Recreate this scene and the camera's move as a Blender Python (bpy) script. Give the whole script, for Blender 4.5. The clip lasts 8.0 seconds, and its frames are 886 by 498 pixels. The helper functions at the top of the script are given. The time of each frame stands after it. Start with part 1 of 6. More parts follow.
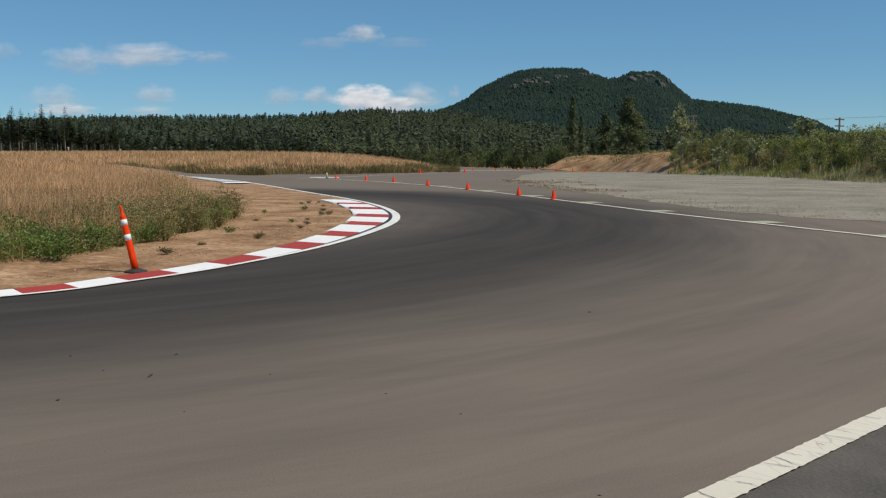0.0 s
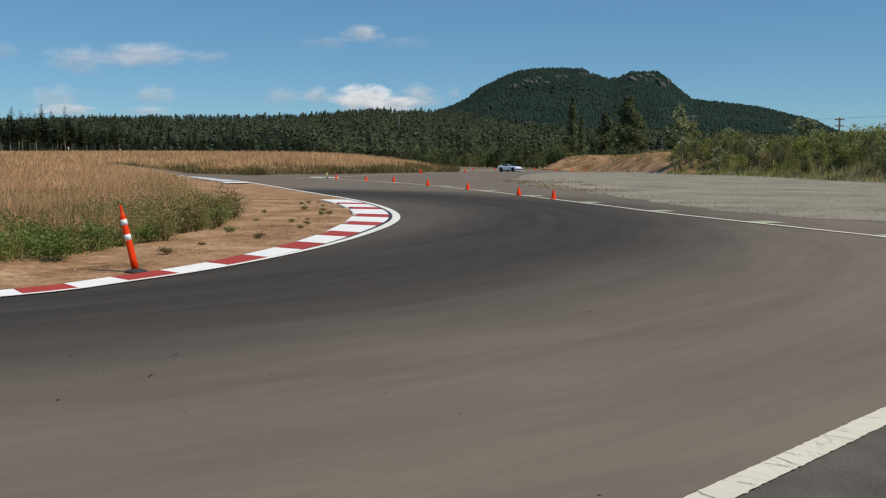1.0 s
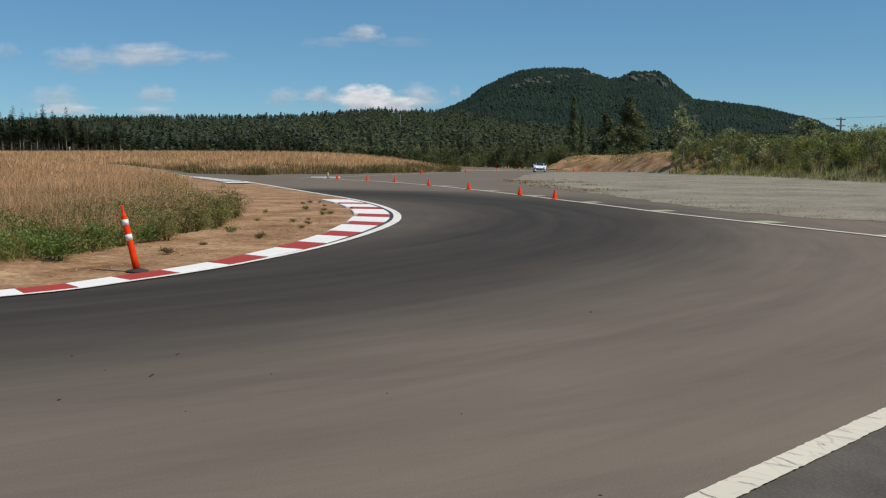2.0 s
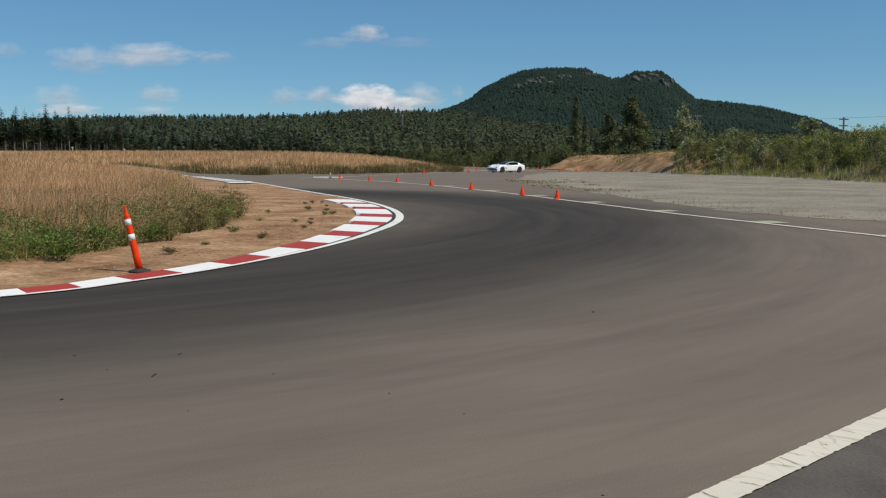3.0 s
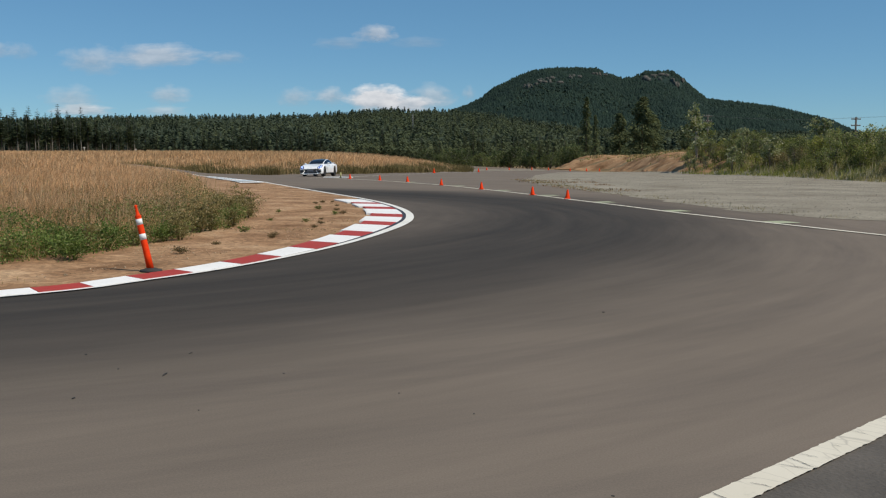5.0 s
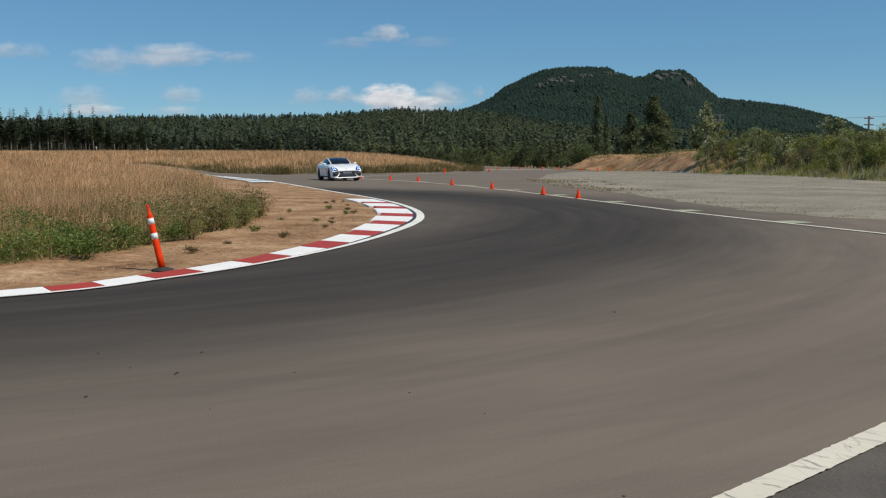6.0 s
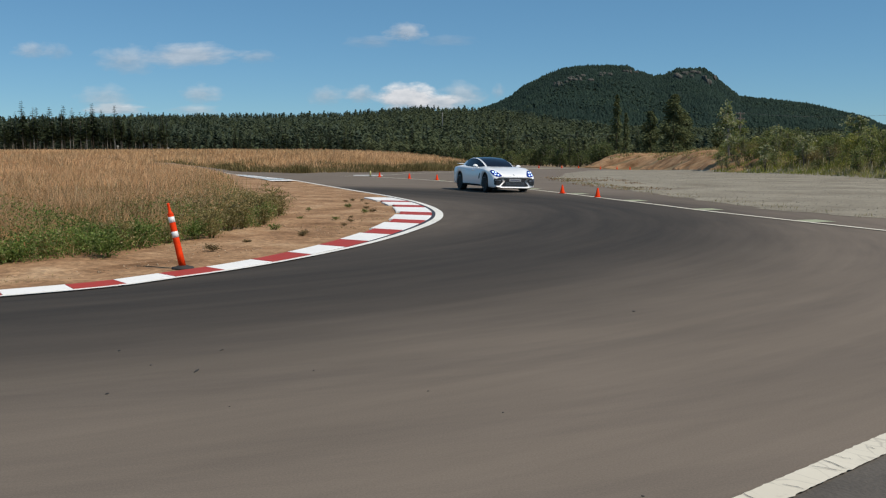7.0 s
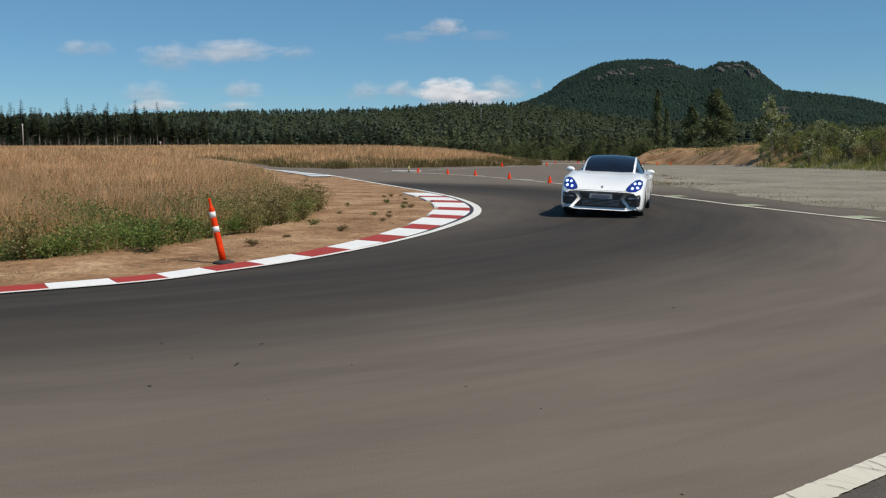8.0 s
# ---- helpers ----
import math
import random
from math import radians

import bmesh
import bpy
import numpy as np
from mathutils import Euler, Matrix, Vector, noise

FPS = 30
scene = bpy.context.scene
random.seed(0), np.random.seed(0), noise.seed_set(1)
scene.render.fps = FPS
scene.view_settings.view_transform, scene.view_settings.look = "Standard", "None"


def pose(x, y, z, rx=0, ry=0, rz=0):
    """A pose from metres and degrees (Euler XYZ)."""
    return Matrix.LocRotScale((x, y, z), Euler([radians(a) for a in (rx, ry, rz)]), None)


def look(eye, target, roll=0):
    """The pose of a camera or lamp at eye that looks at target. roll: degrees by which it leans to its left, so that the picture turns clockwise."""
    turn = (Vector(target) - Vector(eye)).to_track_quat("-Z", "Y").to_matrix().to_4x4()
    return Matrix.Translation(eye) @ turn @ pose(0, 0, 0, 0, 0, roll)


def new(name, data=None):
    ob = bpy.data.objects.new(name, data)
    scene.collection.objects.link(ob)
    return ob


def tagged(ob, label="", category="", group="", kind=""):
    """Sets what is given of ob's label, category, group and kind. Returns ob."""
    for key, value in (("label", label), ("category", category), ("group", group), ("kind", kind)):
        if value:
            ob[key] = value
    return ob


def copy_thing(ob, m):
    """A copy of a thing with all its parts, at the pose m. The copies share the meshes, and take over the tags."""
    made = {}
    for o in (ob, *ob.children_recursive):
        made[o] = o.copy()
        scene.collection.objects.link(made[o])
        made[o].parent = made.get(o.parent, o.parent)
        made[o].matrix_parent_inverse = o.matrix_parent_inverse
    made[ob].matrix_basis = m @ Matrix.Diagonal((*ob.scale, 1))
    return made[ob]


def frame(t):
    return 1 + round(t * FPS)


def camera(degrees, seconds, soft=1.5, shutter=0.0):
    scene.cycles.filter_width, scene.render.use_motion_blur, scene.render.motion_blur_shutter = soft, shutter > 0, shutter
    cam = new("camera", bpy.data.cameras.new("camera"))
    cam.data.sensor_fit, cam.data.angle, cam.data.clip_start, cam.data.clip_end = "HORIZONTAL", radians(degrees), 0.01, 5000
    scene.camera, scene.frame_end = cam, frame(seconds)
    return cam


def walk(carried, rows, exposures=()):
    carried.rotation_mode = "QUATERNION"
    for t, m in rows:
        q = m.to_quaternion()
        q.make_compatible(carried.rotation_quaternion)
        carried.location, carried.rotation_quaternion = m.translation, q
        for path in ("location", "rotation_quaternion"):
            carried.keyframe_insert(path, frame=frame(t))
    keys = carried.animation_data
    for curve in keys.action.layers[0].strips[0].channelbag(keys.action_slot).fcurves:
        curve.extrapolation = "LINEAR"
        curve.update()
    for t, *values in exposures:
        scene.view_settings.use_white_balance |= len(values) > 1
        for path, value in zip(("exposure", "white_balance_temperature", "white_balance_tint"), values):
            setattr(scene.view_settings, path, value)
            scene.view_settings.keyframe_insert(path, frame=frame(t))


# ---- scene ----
cam = camera(52.0, 8.0, soft=1.2)
walk(cam, [(t, pose(0, 0, 1.45, 90 + pitch, roll, yaw)) for t, yaw, pitch, roll in (
    (0.0, 0.0, -5.896, 0.0), (1.0, 0.0, -5.9, 0.0), (1.5, 0.02, -5.905, 0.0), (3.0, 0.219, -5.907, 0.0),
    (3.5, 0.304, -5.907, 0.0), (4.0, 0.415, -5.907, 0.0), (4.5, 0.595, -5.909, 0.0), (6.0, 1.525, -5.939, 0.027),
    (6.5, 1.966, -5.966, 0.05), (7.0, 2.71, -6.023, 0.06), (7.5, 3.53, -6.13, 0.08), (8.0, 5.12, -6.307, 0.143))],
    exposures=[(0.0, 0.0), (8.0, 0.0)])

# ---- light ----
SUN_AZ, SUN_EL = radians(27), radians(53)   # direction to the sun: from +x, turned a little behind the camera
world = bpy.data.worlds.new("sky")
scene.world = world
world.use_nodes = True
wn, wl = world.node_tree.nodes, world.node_tree.links
sky = wn.new("ShaderNodeTexSky")
sky.sky_type, sky.sun_disc = "NISHITA", False
sky.sun_elevation, sky.sun_rotation = SUN_EL, radians(90) + SUN_AZ
sky.air_density, sky.dust_density, sky.ozone_density, sky.altitude = 0.75, 0.0, 3.5, 0
tint = wn.new("ShaderNodeMix")
tint.data_type, tint.blend_type = "RGBA", "MULTIPLY"
tint.inputs[0].default_value, tint.inputs[7].default_value = 1.0, (0.82, 1.055, 1.13, 1)
wl.new(sky.outputs[0], tint.inputs[6])
even = wn.new("ShaderNodeMix")   # clear air: less fall-off from horizon to zenith
even.data_type = "RGBA"
even.inputs[0].default_value, even.inputs[7].default_value = 0.32, (1.65, 4.5, 7.2, 1)
wl.new(tint.outputs[2], even.inputs[6])
wl.new(even.outputs[2], wn["Background"].inputs["Color"])
wn["Background"].inputs["Strength"].default_value = 0.075
sun_dir = Vector((math.cos(SUN_EL) * math.cos(SUN_AZ), -math.cos(SUN_EL) * math.sin(SUN_AZ), math.sin(SUN_EL)))
sun = new("sun", bpy.data.lights.new("sun", "SUN"))
sun.data.energy, sun.data.angle, sun.data.color = 4.1, radians(0.53), (1.0, 0.915, 0.795)
sun.matrix_world = look(sun_dir * 100, (0, 0, 0))


# ---- materials ----
def nodes_of(name):
    m = bpy.data.materials.new(name)
    m.use_nodes = True
    return m, m.node_tree.nodes, m.node_tree.links, m.node_tree.nodes["Principled BSDF"]


def ramp(nd, ln, source, stops):
    r = nd.new("ShaderNodeValToRGB")
    while len(r.color_ramp.elements) < len(stops):
        r.color_ramp.elements.new(0.5)
    for e, (p, c) in zip(r.color_ramp.elements, stops):
        e.position, e.color = p, (*c, 1) if len(c) == 3 else c
    ln.new(source, r.inputs["Fac"])
    return r.outputs["Color"]


def noise_node(nd, ln, scale, detail=4.0, vec=None, rough=0.55, stretch=None):
    n = nd.new("ShaderNodeTexNoise")
    n.inputs["Scale"].default_value, n.inputs["Detail"].default_value, n.inputs["Roughness"].default_value = scale, detail, rough
    if vec is None:
        vec = nd.new("ShaderNodeTexCoord").outputs["Object"]
    if stretch:
        mp = nd.new("ShaderNodeMapping")
        mp.inputs["Scale"].default_value = stretch
        ln.new(vec, mp.inputs["Vector"])
        vec = mp.outputs["Vector"]
    ln.new(vec, n.inputs["Vector"])
    return n.outputs["Fac"]


def mixc(nd, ln, fac, a, b, mode="MIX"):
    m = nd.new("ShaderNodeMix")
    m.data_type, m.blend_type = "RGBA", mode
    for sock, v in ((m.inputs[0], fac), (m.inputs[6], a), (m.inputs[7], b)):
        if isinstance(v, (int, float)):
            sock.default_value = v
        elif isinstance(v, tuple):
            sock.default_value = (*v, 1)
        else:
            ln.new(v, sock)
    return m.outputs[2]


def bump(nd, ln, bs, height, strength, dist=0.01):
    b = nd.new("ShaderNodeBump")
    b.inputs["Strength"].default_value, b.inputs["Distance"].default_value = strength, dist
    ln.new(height, b.inputs["Height"])
    ln.new(b.outputs["Normal"], bs.inputs["Normal"])


def mathn(nd, ln, op, a, b=0.0, c=0.0):
    m = nd.new("ShaderNodeMath")
    m.operation = op
    for i, v in enumerate((a, b, c)):
        if isinstance(v, (int, float)):
            m.inputs[i].default_value = v
        else:
            ln.new(v, m.inputs[i])
    return m.outputs[0]


def mat_simple(name, dark, light, scale, rough=0.8, metal=0.0, bump_s=0.0, fine=None, coat=0.0):
    """Two tones mixed by coarse and fine noise."""
    m, nd, ln, bs = nodes_of(name)
    c = ramp(nd, ln, noise_node(nd, ln, scale), ((0.3, dark), (0.7, light)))
    f = noise_node(nd, ln, fine or scale * 9, 3)
    c = mixc(nd, ln, 0.35, c, ramp(nd, ln, f, ((0.3, (0.55, 0.55, 0.55)), (0.7, (1, 1, 1)))), "MULTIPLY")
    ln.new(c, bs.inputs["Base Color"])
    bs.inputs["Roughness"].default_value, bs.inputs["Metallic"].default_value = rough, metal
    bs.inputs["Coat Weight"].default_value = coat
    if bump_s:
        bump(nd, ln, bs, f, bump_s)
    return m


def mat_island(name, stops, rough=0.75, trans=0.0, scale=0.15, tint=None, each=0.0):
    """Leaves and blades: colour by piece, with slow patches."""
    m, nd, ln, bs = nodes_of(name)
    g = nd.new("ShaderNodeNewGeometry")
    c = ramp(nd, ln, g.outputs["Random Per Island"], stops)
    p = noise_node(nd, ln, scale, 3, g.outputs["Position"])
    c = mixc(nd, ln, 0.7, c, ramp(nd, ln, p, ((0.32, tint or (0.6, 0.62, 0.55)), (0.66, (1.1, 1.05, 1.0)))), "MULTIPLY")
    if each:
        own = nd.new("ShaderNodeObjectInfo").outputs["Random"]
        c = mixc(nd, ln, each, c, ramp(nd, ln, own, ((0.0, (0.35, 0.4, 0.45)), (0.5, (0.8, 0.85, 0.85)), (1.0, (1.5, 1.4, 1.2)))), "MULTIPLY")
    ln.new(c, bs.inputs["Base Color"])
    bs.inputs["Roughness"].default_value = rough
    bs.inputs["Specular IOR Level"].default_value = 0.2
    if trans:
        tr = nd.new("ShaderNodeBsdfTranslucent")
        ln.new(c, tr.inputs["Color"])
        mx = nd.new("ShaderNodeMixShader")
        mx.inputs[0].default_value = trans
        ln.new(bs.outputs[0], mx.inputs[1])
        ln.new(tr.outputs[0], mx.inputs[2])
        ln.new(mx.outputs[0], nd["Material Output"].inputs["Surface"])
    return m


def mat_asphalt():
    """Bleached asphalt; rubber laid down along the racing line; streaks that follow the turn."""
    m, nd, ln, bs = nodes_of("asphalt")
    pos = nd.new("ShaderNodeTexCoord").outputs["Object"]
    sep = nd.new("ShaderNodeSeparateXYZ")
    ln.new(pos, sep.inputs[0])

    def polar(cx, cy):
        dx, dy = mathn(nd, ln, "ADD", sep.outputs[0], -cx), mathn(nd, ln, "ADD", sep.outputs[1], -cy)
        r = mathn(nd, ln, "SQRT", mathn(nd, ln, "ADD", mathn(nd, ln, "MULTIPLY", dx, dx), mathn(nd, ln, "MULTIPLY", dy, dy)))
        return r, mathn(nd, ln, "ARCTAN2", dy, dx)
    r, a = polar(-13.0, 22.0)
    r2, a2 = polar(-5.5, 18.0)
    wob = noise_node(nd, ln, 0.12, 3, pos)
    rr = mathn(nd, ln, "ADD", r, mathn(nd, ln, "MULTIPLY", wob, 1.6))
    cv = nd.new("ShaderNodeCombineXYZ")
    ln.new(mathn(nd, ln, "MULTIPLY", r, 1.0), cv.inputs[0])
    ln.new(mathn(nd, ln, "MULTIPLY", a, 1.4), cv.inputs[1])
    streak = noise_node(nd, ln, 1.5, 5, cv.outputs[0], 0.6)
    cv2 = nd.new("ShaderNodeCombineXYZ")
    ln.new(mathn(nd, ln, "MULTIPLY", r2, 1.0), cv2.inputs[0])
    ln.new(mathn(nd, ln, "MULTIPLY", a2, 1.2), cv2.inputs[1])
    streak2 = noise_node(nd, ln, 1.5, 6, cv2.outputs[0], 0.7)
    rub = ramp(nd, ln, mathn(nd, ln, "DIVIDE", rr, 30.0), ((0.40, (0.4, 0.4, 0.4)), (0.46, (0.66, 0.66, 0.66)), (0.51, (0.96, 0.96, 0.96)), (0.585, (1, 1, 1)), (0.63, (0.76, 0.76, 0.76)), (0.685, (0.25, 0.25, 0.25)), (0.755, (0.03, 0.03, 0.03))))
    rubs = mathn(nd, ln, "MULTIPLY", rub, ramp(nd, ln, streak, ((0.25, (0.76, 0.76, 0.76)), (0.7, (1, 1, 1)))))
    big = noise_node(nd, ln, 0.25, 4, pos)
    fine = noise_node(nd, ln, 90, 3, pos)
    c = ramp(nd, ln, big, ((0.3, (0.160, 0.132, 0.106)), (0.7, (0.194, 0.160, 0.129))))
    c = mixc(nd, ln, mathn(nd, ln, "MULTIPLY", ramp(nd, ln, streak2, ((0.44, (0, 0, 0)), (0.66, (1, 1, 1)))), 0.42), c, (0.108, 0.091, 0.079))
    c = mixc(nd, ln, mathn(nd, ln, "MULTIPLY", rubs, 0.97), c, (0.031, 0.0295, 0.028))
    cv3 = nd.new("ShaderNodeCombineXYZ")
    ln.new(r, cv3.inputs[0])
    ln.new(mathn(nd, ln, "MULTIPLY", a, 0.9), cv3.inputs[1])
    c = mixc(nd, ln, 0.34, c, ramp(nd, ln, noise_node(nd, ln, 4.5, 4, cv3.outputs[0], 0.6), ((0.3, (0.78, 0.78, 0.79)), (0.7, (1.2, 1.19, 1.17)))), "MULTIPLY")
    c = mixc(nd, ln, 0.38, c, ramp(nd, ln, fine, ((0.3, (0.7, 0.7, 0.7)), (0.7, (1.25, 1.25, 1.25)))), "MULTIPLY")
    ln.new(c, bs.inputs["Base Color"])
    bs.inputs["Roughness"].default_value = 0.95
    bs.inputs["Specular IOR Level"].default_value = 0.1
    bump(nd, ln, bs, noise_node(nd, ln, 160, 2, pos), 0.35, 0.004)
    return m


def mat_paint(name, col, wear, amount=0.5):
    """Road paint with worn and cracked patches that show the asphalt."""
    m, nd, ln, bs = nodes_of(name)
    pos = nd.new("ShaderNodeNewGeometry").outputs["Position"]
    n = noise_node(nd, ln, 7, 6, pos, 0.7)
    v = nd.new("ShaderNodeTexVoronoi")
    v.feature = "DISTANCE_TO_EDGE"
    v.inputs["Scale"].default_value = 1.0
    jit = nd.new("ShaderNodeVectorMath")
    jit.operation = "MULTIPLY_ADD"
    jit.inputs[1].default_value = (0.1, 0.1, 0.0)
    wn_ = nd.new("ShaderNodeTexNoise")
    wn_.inputs["Scale"].default_value = 6.0
    ln.new(pos, wn_.inputs["Vector"])
    ln.new(wn_.outputs["Color"], jit.inputs[0])
    ln.new(pos, jit.inputs[2])
    along = nd.new("ShaderNodeMapping")
    along.vector_type = "TEXTURE"
    along.inputs["Rotation"].default_value = (0, 0, radians(40))
    along.inputs["Scale"].default_value = (0.12, 0.4, 1.0)
    ln.new(jit.outputs[0], along.inputs["Vector"])
    ln.new(along.outputs["Vector"], v.inputs["Vector"])
    some = ramp(nd, ln, noise_node(nd, ln, 2.3, 2, pos), ((0.40, (0, 0, 0)), (0.5, (1, 1, 1))))
    crack = mathn(nd, ln, "MULTIPLY", some, ramp(nd, ln, v.outputs["Distance"], ((0.0, (1, 1, 1)), (0.024, (0, 0, 0)))))
    w = mathn(nd, ln, "MAXIMUM", ramp(nd, ln, n, ((0.62 - 0.1 * amount, (0, 0, 0)), (0.8, (amount, amount, amount)))), mathn(nd, ln, "MULTIPLY", crack, amount))
    c = mixc(nd, ln, w, col, wear)
    c = mixc(nd, ln, 0.4, c, ramp(nd, ln, noise_node(nd, ln, 1.3, 5, pos), ((0.3, (0.8, 0.78, 0.74)), (0.65, (1, 1, 1)))), "MULTIPLY")
    ln.new(c, bs.inputs["Base Color"])
    bs.inputs["Roughness"].default_value = 0.7
    return m


def mat_ground(name, stops, scale, fine, pebbles=0.0, b=0.5):
    m, nd, ln, bs = nodes_of(name)
    pos = nd.new("ShaderNodeNewGeometry").outputs["Position"]
    c = ramp(nd, ln, noise_node(nd, ln, scale, 6, pos, 0.65), stops)
    f = noise_node(nd, ln, fine, 5, pos, 0.7)
    c = mixc(nd, ln, 0.6, c, ramp(nd, ln, f, ((0.3, (0.6, 0.58, 0.56)), (0.7, (1.2, 1.2, 1.2)))), "MULTIPLY")
    if pebbles:
        v = nd.new("ShaderNodeTexVoronoi")
        v.inputs["Scale"].default_value = pebbles
        ln.new(pos, v.inputs["Vector"])
        c = mixc(nd, ln, 0.55, c, ramp(nd, ln, v.outputs["Color"], ((0.1, (0.5, 0.5, 0.5)), (0.9, (1.35, 1.33, 1.3)))), "MULTIPLY")
    ln.new(c, bs.inputs["Base Color"])
    bs.inputs["Roughness"].default_value = 0.95
    bs.inputs["Specular IOR Level"].default_value = 0.15
    bump(nd, ln, bs, f, b, 0.03)
    return m


def mat_glow(name, col, strength):
    m, nd, ln, bs = nodes_of(name)
    bs.inputs["Base Color"].default_value = (*col, 1)
    bs.inputs["Emission Color"].default_value = (*col, 1)
    bs.inputs["Emission Strength"].default_value = strength
    return m


ASPHALT = mat_asphalt()
WHITE_LINE = mat_paint("white_line_paint", (0.78, 0.76, 0.70), (0.2, 0.18, 0.16), 0.35)
OLD_LINE = mat_paint("worn_line_paint", (0.66, 0.61, 0.50), (0.2, 0.175, 0.15), 0.4)
SHOULDER = mat_simple("shoulder_asphalt", (0.074, 0.064, 0.053), (0.125, 0.108, 0.09), 2.2, 0.95, bump_s=0.8, fine=45)
PALE_MARK = mat_paint("faded_mark_paint", (0.37, 0.395, 0.245), (0.16, 0.15, 0.13), 0.95)
KERB_WHITE = mat_paint("kerb_white_paint", (0.82, 0.81, 0.79), (0.45, 0.42, 0.4), 0.3)
KERB_PALE = mat_paint("kerb_faded_blue_paint", (0.5, 0.58, 0.62), (0.35, 0.35, 0.34), 0.6)
KERB_RED = mat_paint("kerb_red_paint", (0.38, 0.034, 0.021), (0.27, 0.1, 0.075), 0.4)
TAR = mat_simple("tar_joint", (0.025, 0.025, 0.035), (0.05, 0.05, 0.06), 5, 0.7)
DIRT = mat_ground("dry_dirt", ((0.30, (0.17, 0.092, 0.045)), (0.43, (0.29, 0.168, 0.09)), (0.56, (0.39, 0.242, 0.135)), (0.7, (0.5, 0.34, 0.205))), 0.8, 5, 18, 1.0)
GRAVEL = mat_ground("gravel", ((0.28, (0.165, 0.135, 0.096)), (0.42, (0.235, 0.21, 0.165)), (0.7, (0.345, 0.315, 0.25))), 0.35, 7, 45, 0.5)
STRAW = mat_ground("straw_ground", ((0.3, (0.16, 0.115, 0.06)), (0.55, (0.26, 0.185, 0.1)), (0.75, (0.33, 0.24, 0.14))), 0.12, 4, 0, 0.8)
BANK = mat_ground("bank_earth", ((0.3, (0.17, 0.09, 0.042)), (0.46, (0.31, 0.175, 0.088)), (0.58, (0.41, 0.25, 0.135)), (0.7, (0.33, 0.25, 0.13))), 0.3, 1.6, 0, 1.0)
# floor colour lightened to paint in the haze between the ridge trees
FOREST_FLOOR = mat_ground("forest_floor", ((0.3, (0.03, 0.042, 0.022)), (0.7, (0.05, 0.06, 0.03))), 0.02, 0.2, 0, 0.6)
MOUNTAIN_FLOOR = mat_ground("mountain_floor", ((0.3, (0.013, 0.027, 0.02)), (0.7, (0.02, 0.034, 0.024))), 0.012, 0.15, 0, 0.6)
# ---- shape helpers ----
def mesh_of(name, verts, faces, material=None, smooth=False):
    me = bpy.data.meshes.new(name)
    me.from_pydata([tuple(v) for v in verts], [], [tuple(f) for f in faces])
    if material:
        me.materials.append(material)
    if smooth:
        me.polygons.foreach_set("use_smooth", [True] * len(me.polygons))
    me.update()
    return me


def fast_mesh(name, verts, faces, material):
    """A mesh from numpy arrays; all faces have as many corners."""
    me = bpy.data.meshes.new(name)
    nf, k = faces.shape
    me.vertices.add(len(verts))
    me.vertices.foreach_set("co", verts.astype(np.float32).ravel())
    me.loops.add(nf * k)
    me.loops.foreach_set("vertex_index", faces.astype(np.int32).ravel())
    me.polygons.add(nf)
    me.polygons.foreach_set("loop_start", np.arange(0, nf * k, k, dtype=np.int32))
    me.update(calc_edges=True)
    me.materials.append(material)
    return me


def part(name, bm, material, parent, label=""):
    """Links a bmesh or mesh as one object under a thing or a part."""
    if isinstance(bm, bmesh.types.BMesh):
        me = bpy.data.meshes.new(name)
        bm.to_mesh(me)
        bm.free()
    else:
        me = bm
    if material and not me.materials:
        me.materials.append(material)
    ob = new(name, me)
    ob.parent = parent
    if label:
        ob["label"] = label
    return ob


def smooth_all(bm):
    for f in bm.faces:
        f.smooth = True
    return bm


def lathe(profile, n=16, axis="z"):
    """A turned bmesh from (radius, height) pairs."""
    bm = bmesh.new()
    rings = []
    for r, h in profile:
        ring = []
        for k in range(n):
            a = 2 * math.pi * k / n
            p = (r * math.cos(a), r * math.sin(a), h)
            ring.append(bm.verts.new(p if axis == "z" else (p[2], p[0], p[1])))
        rings.append(ring)
    for a, b in zip(rings, rings[1:]):
        for k in range(n):
            bm.faces.new((a[k], a[(k + 1) % n], b[(k + 1) % n], b[k]))
    for ring, flip in ((rings[0], True), (rings[-1], False)):
        bm.faces.new(ring[::-1] if flip else ring)
    return smooth_all(bm)


def box(bm, lo, hi, m=None, bevel=0.0):
    c = [(a + b) / 2 for a, b in zip(lo, hi)]
    s = [b - a for a, b in zip(lo, hi)]
    vs = bmesh.ops.create_cube(bm, size=1.0, matrix=Matrix.LocRotScale(c, None, s))["verts"]
    if bevel:
        es = list({e for v in vs for e in v.link_edges})
        vs = bmesh.ops.bevel(bm, geom=es, offset=bevel, segments=2, affect="EDGES")["verts"]
    if m:
        bmesh.ops.transform(bm, matrix=m, verts=vs)
    return bm


def tube(bm, pts, radii, n=7):
    """A bent, tapering tube through points."""
    rings = []
    pts = [Vector(p) for p in pts]
    for i, (p, r) in enumerate(zip(pts, radii)):
        d = (pts[min(i + 1, len(pts) - 1)] - pts[max(i - 1, 0)]).normalized()
        q = d.to_track_quat("Z", "Y")
        rings.append([bm.verts.new(p + q @ Vector((r * math.cos(2 * math.pi * k / n), r * math.sin(2 * math.pi * k / n), 0))) for k in range(n)])
    for a, b in zip(rings, rings[1:]):
        for k in range(n):
            bm.faces.new((a[k], a[(k + 1) % n], b[(k + 1) % n], b[k])).smooth = True
    bm.faces.new(rings[0][::-1])
    bm.faces.new(rings[-1])
    return bm


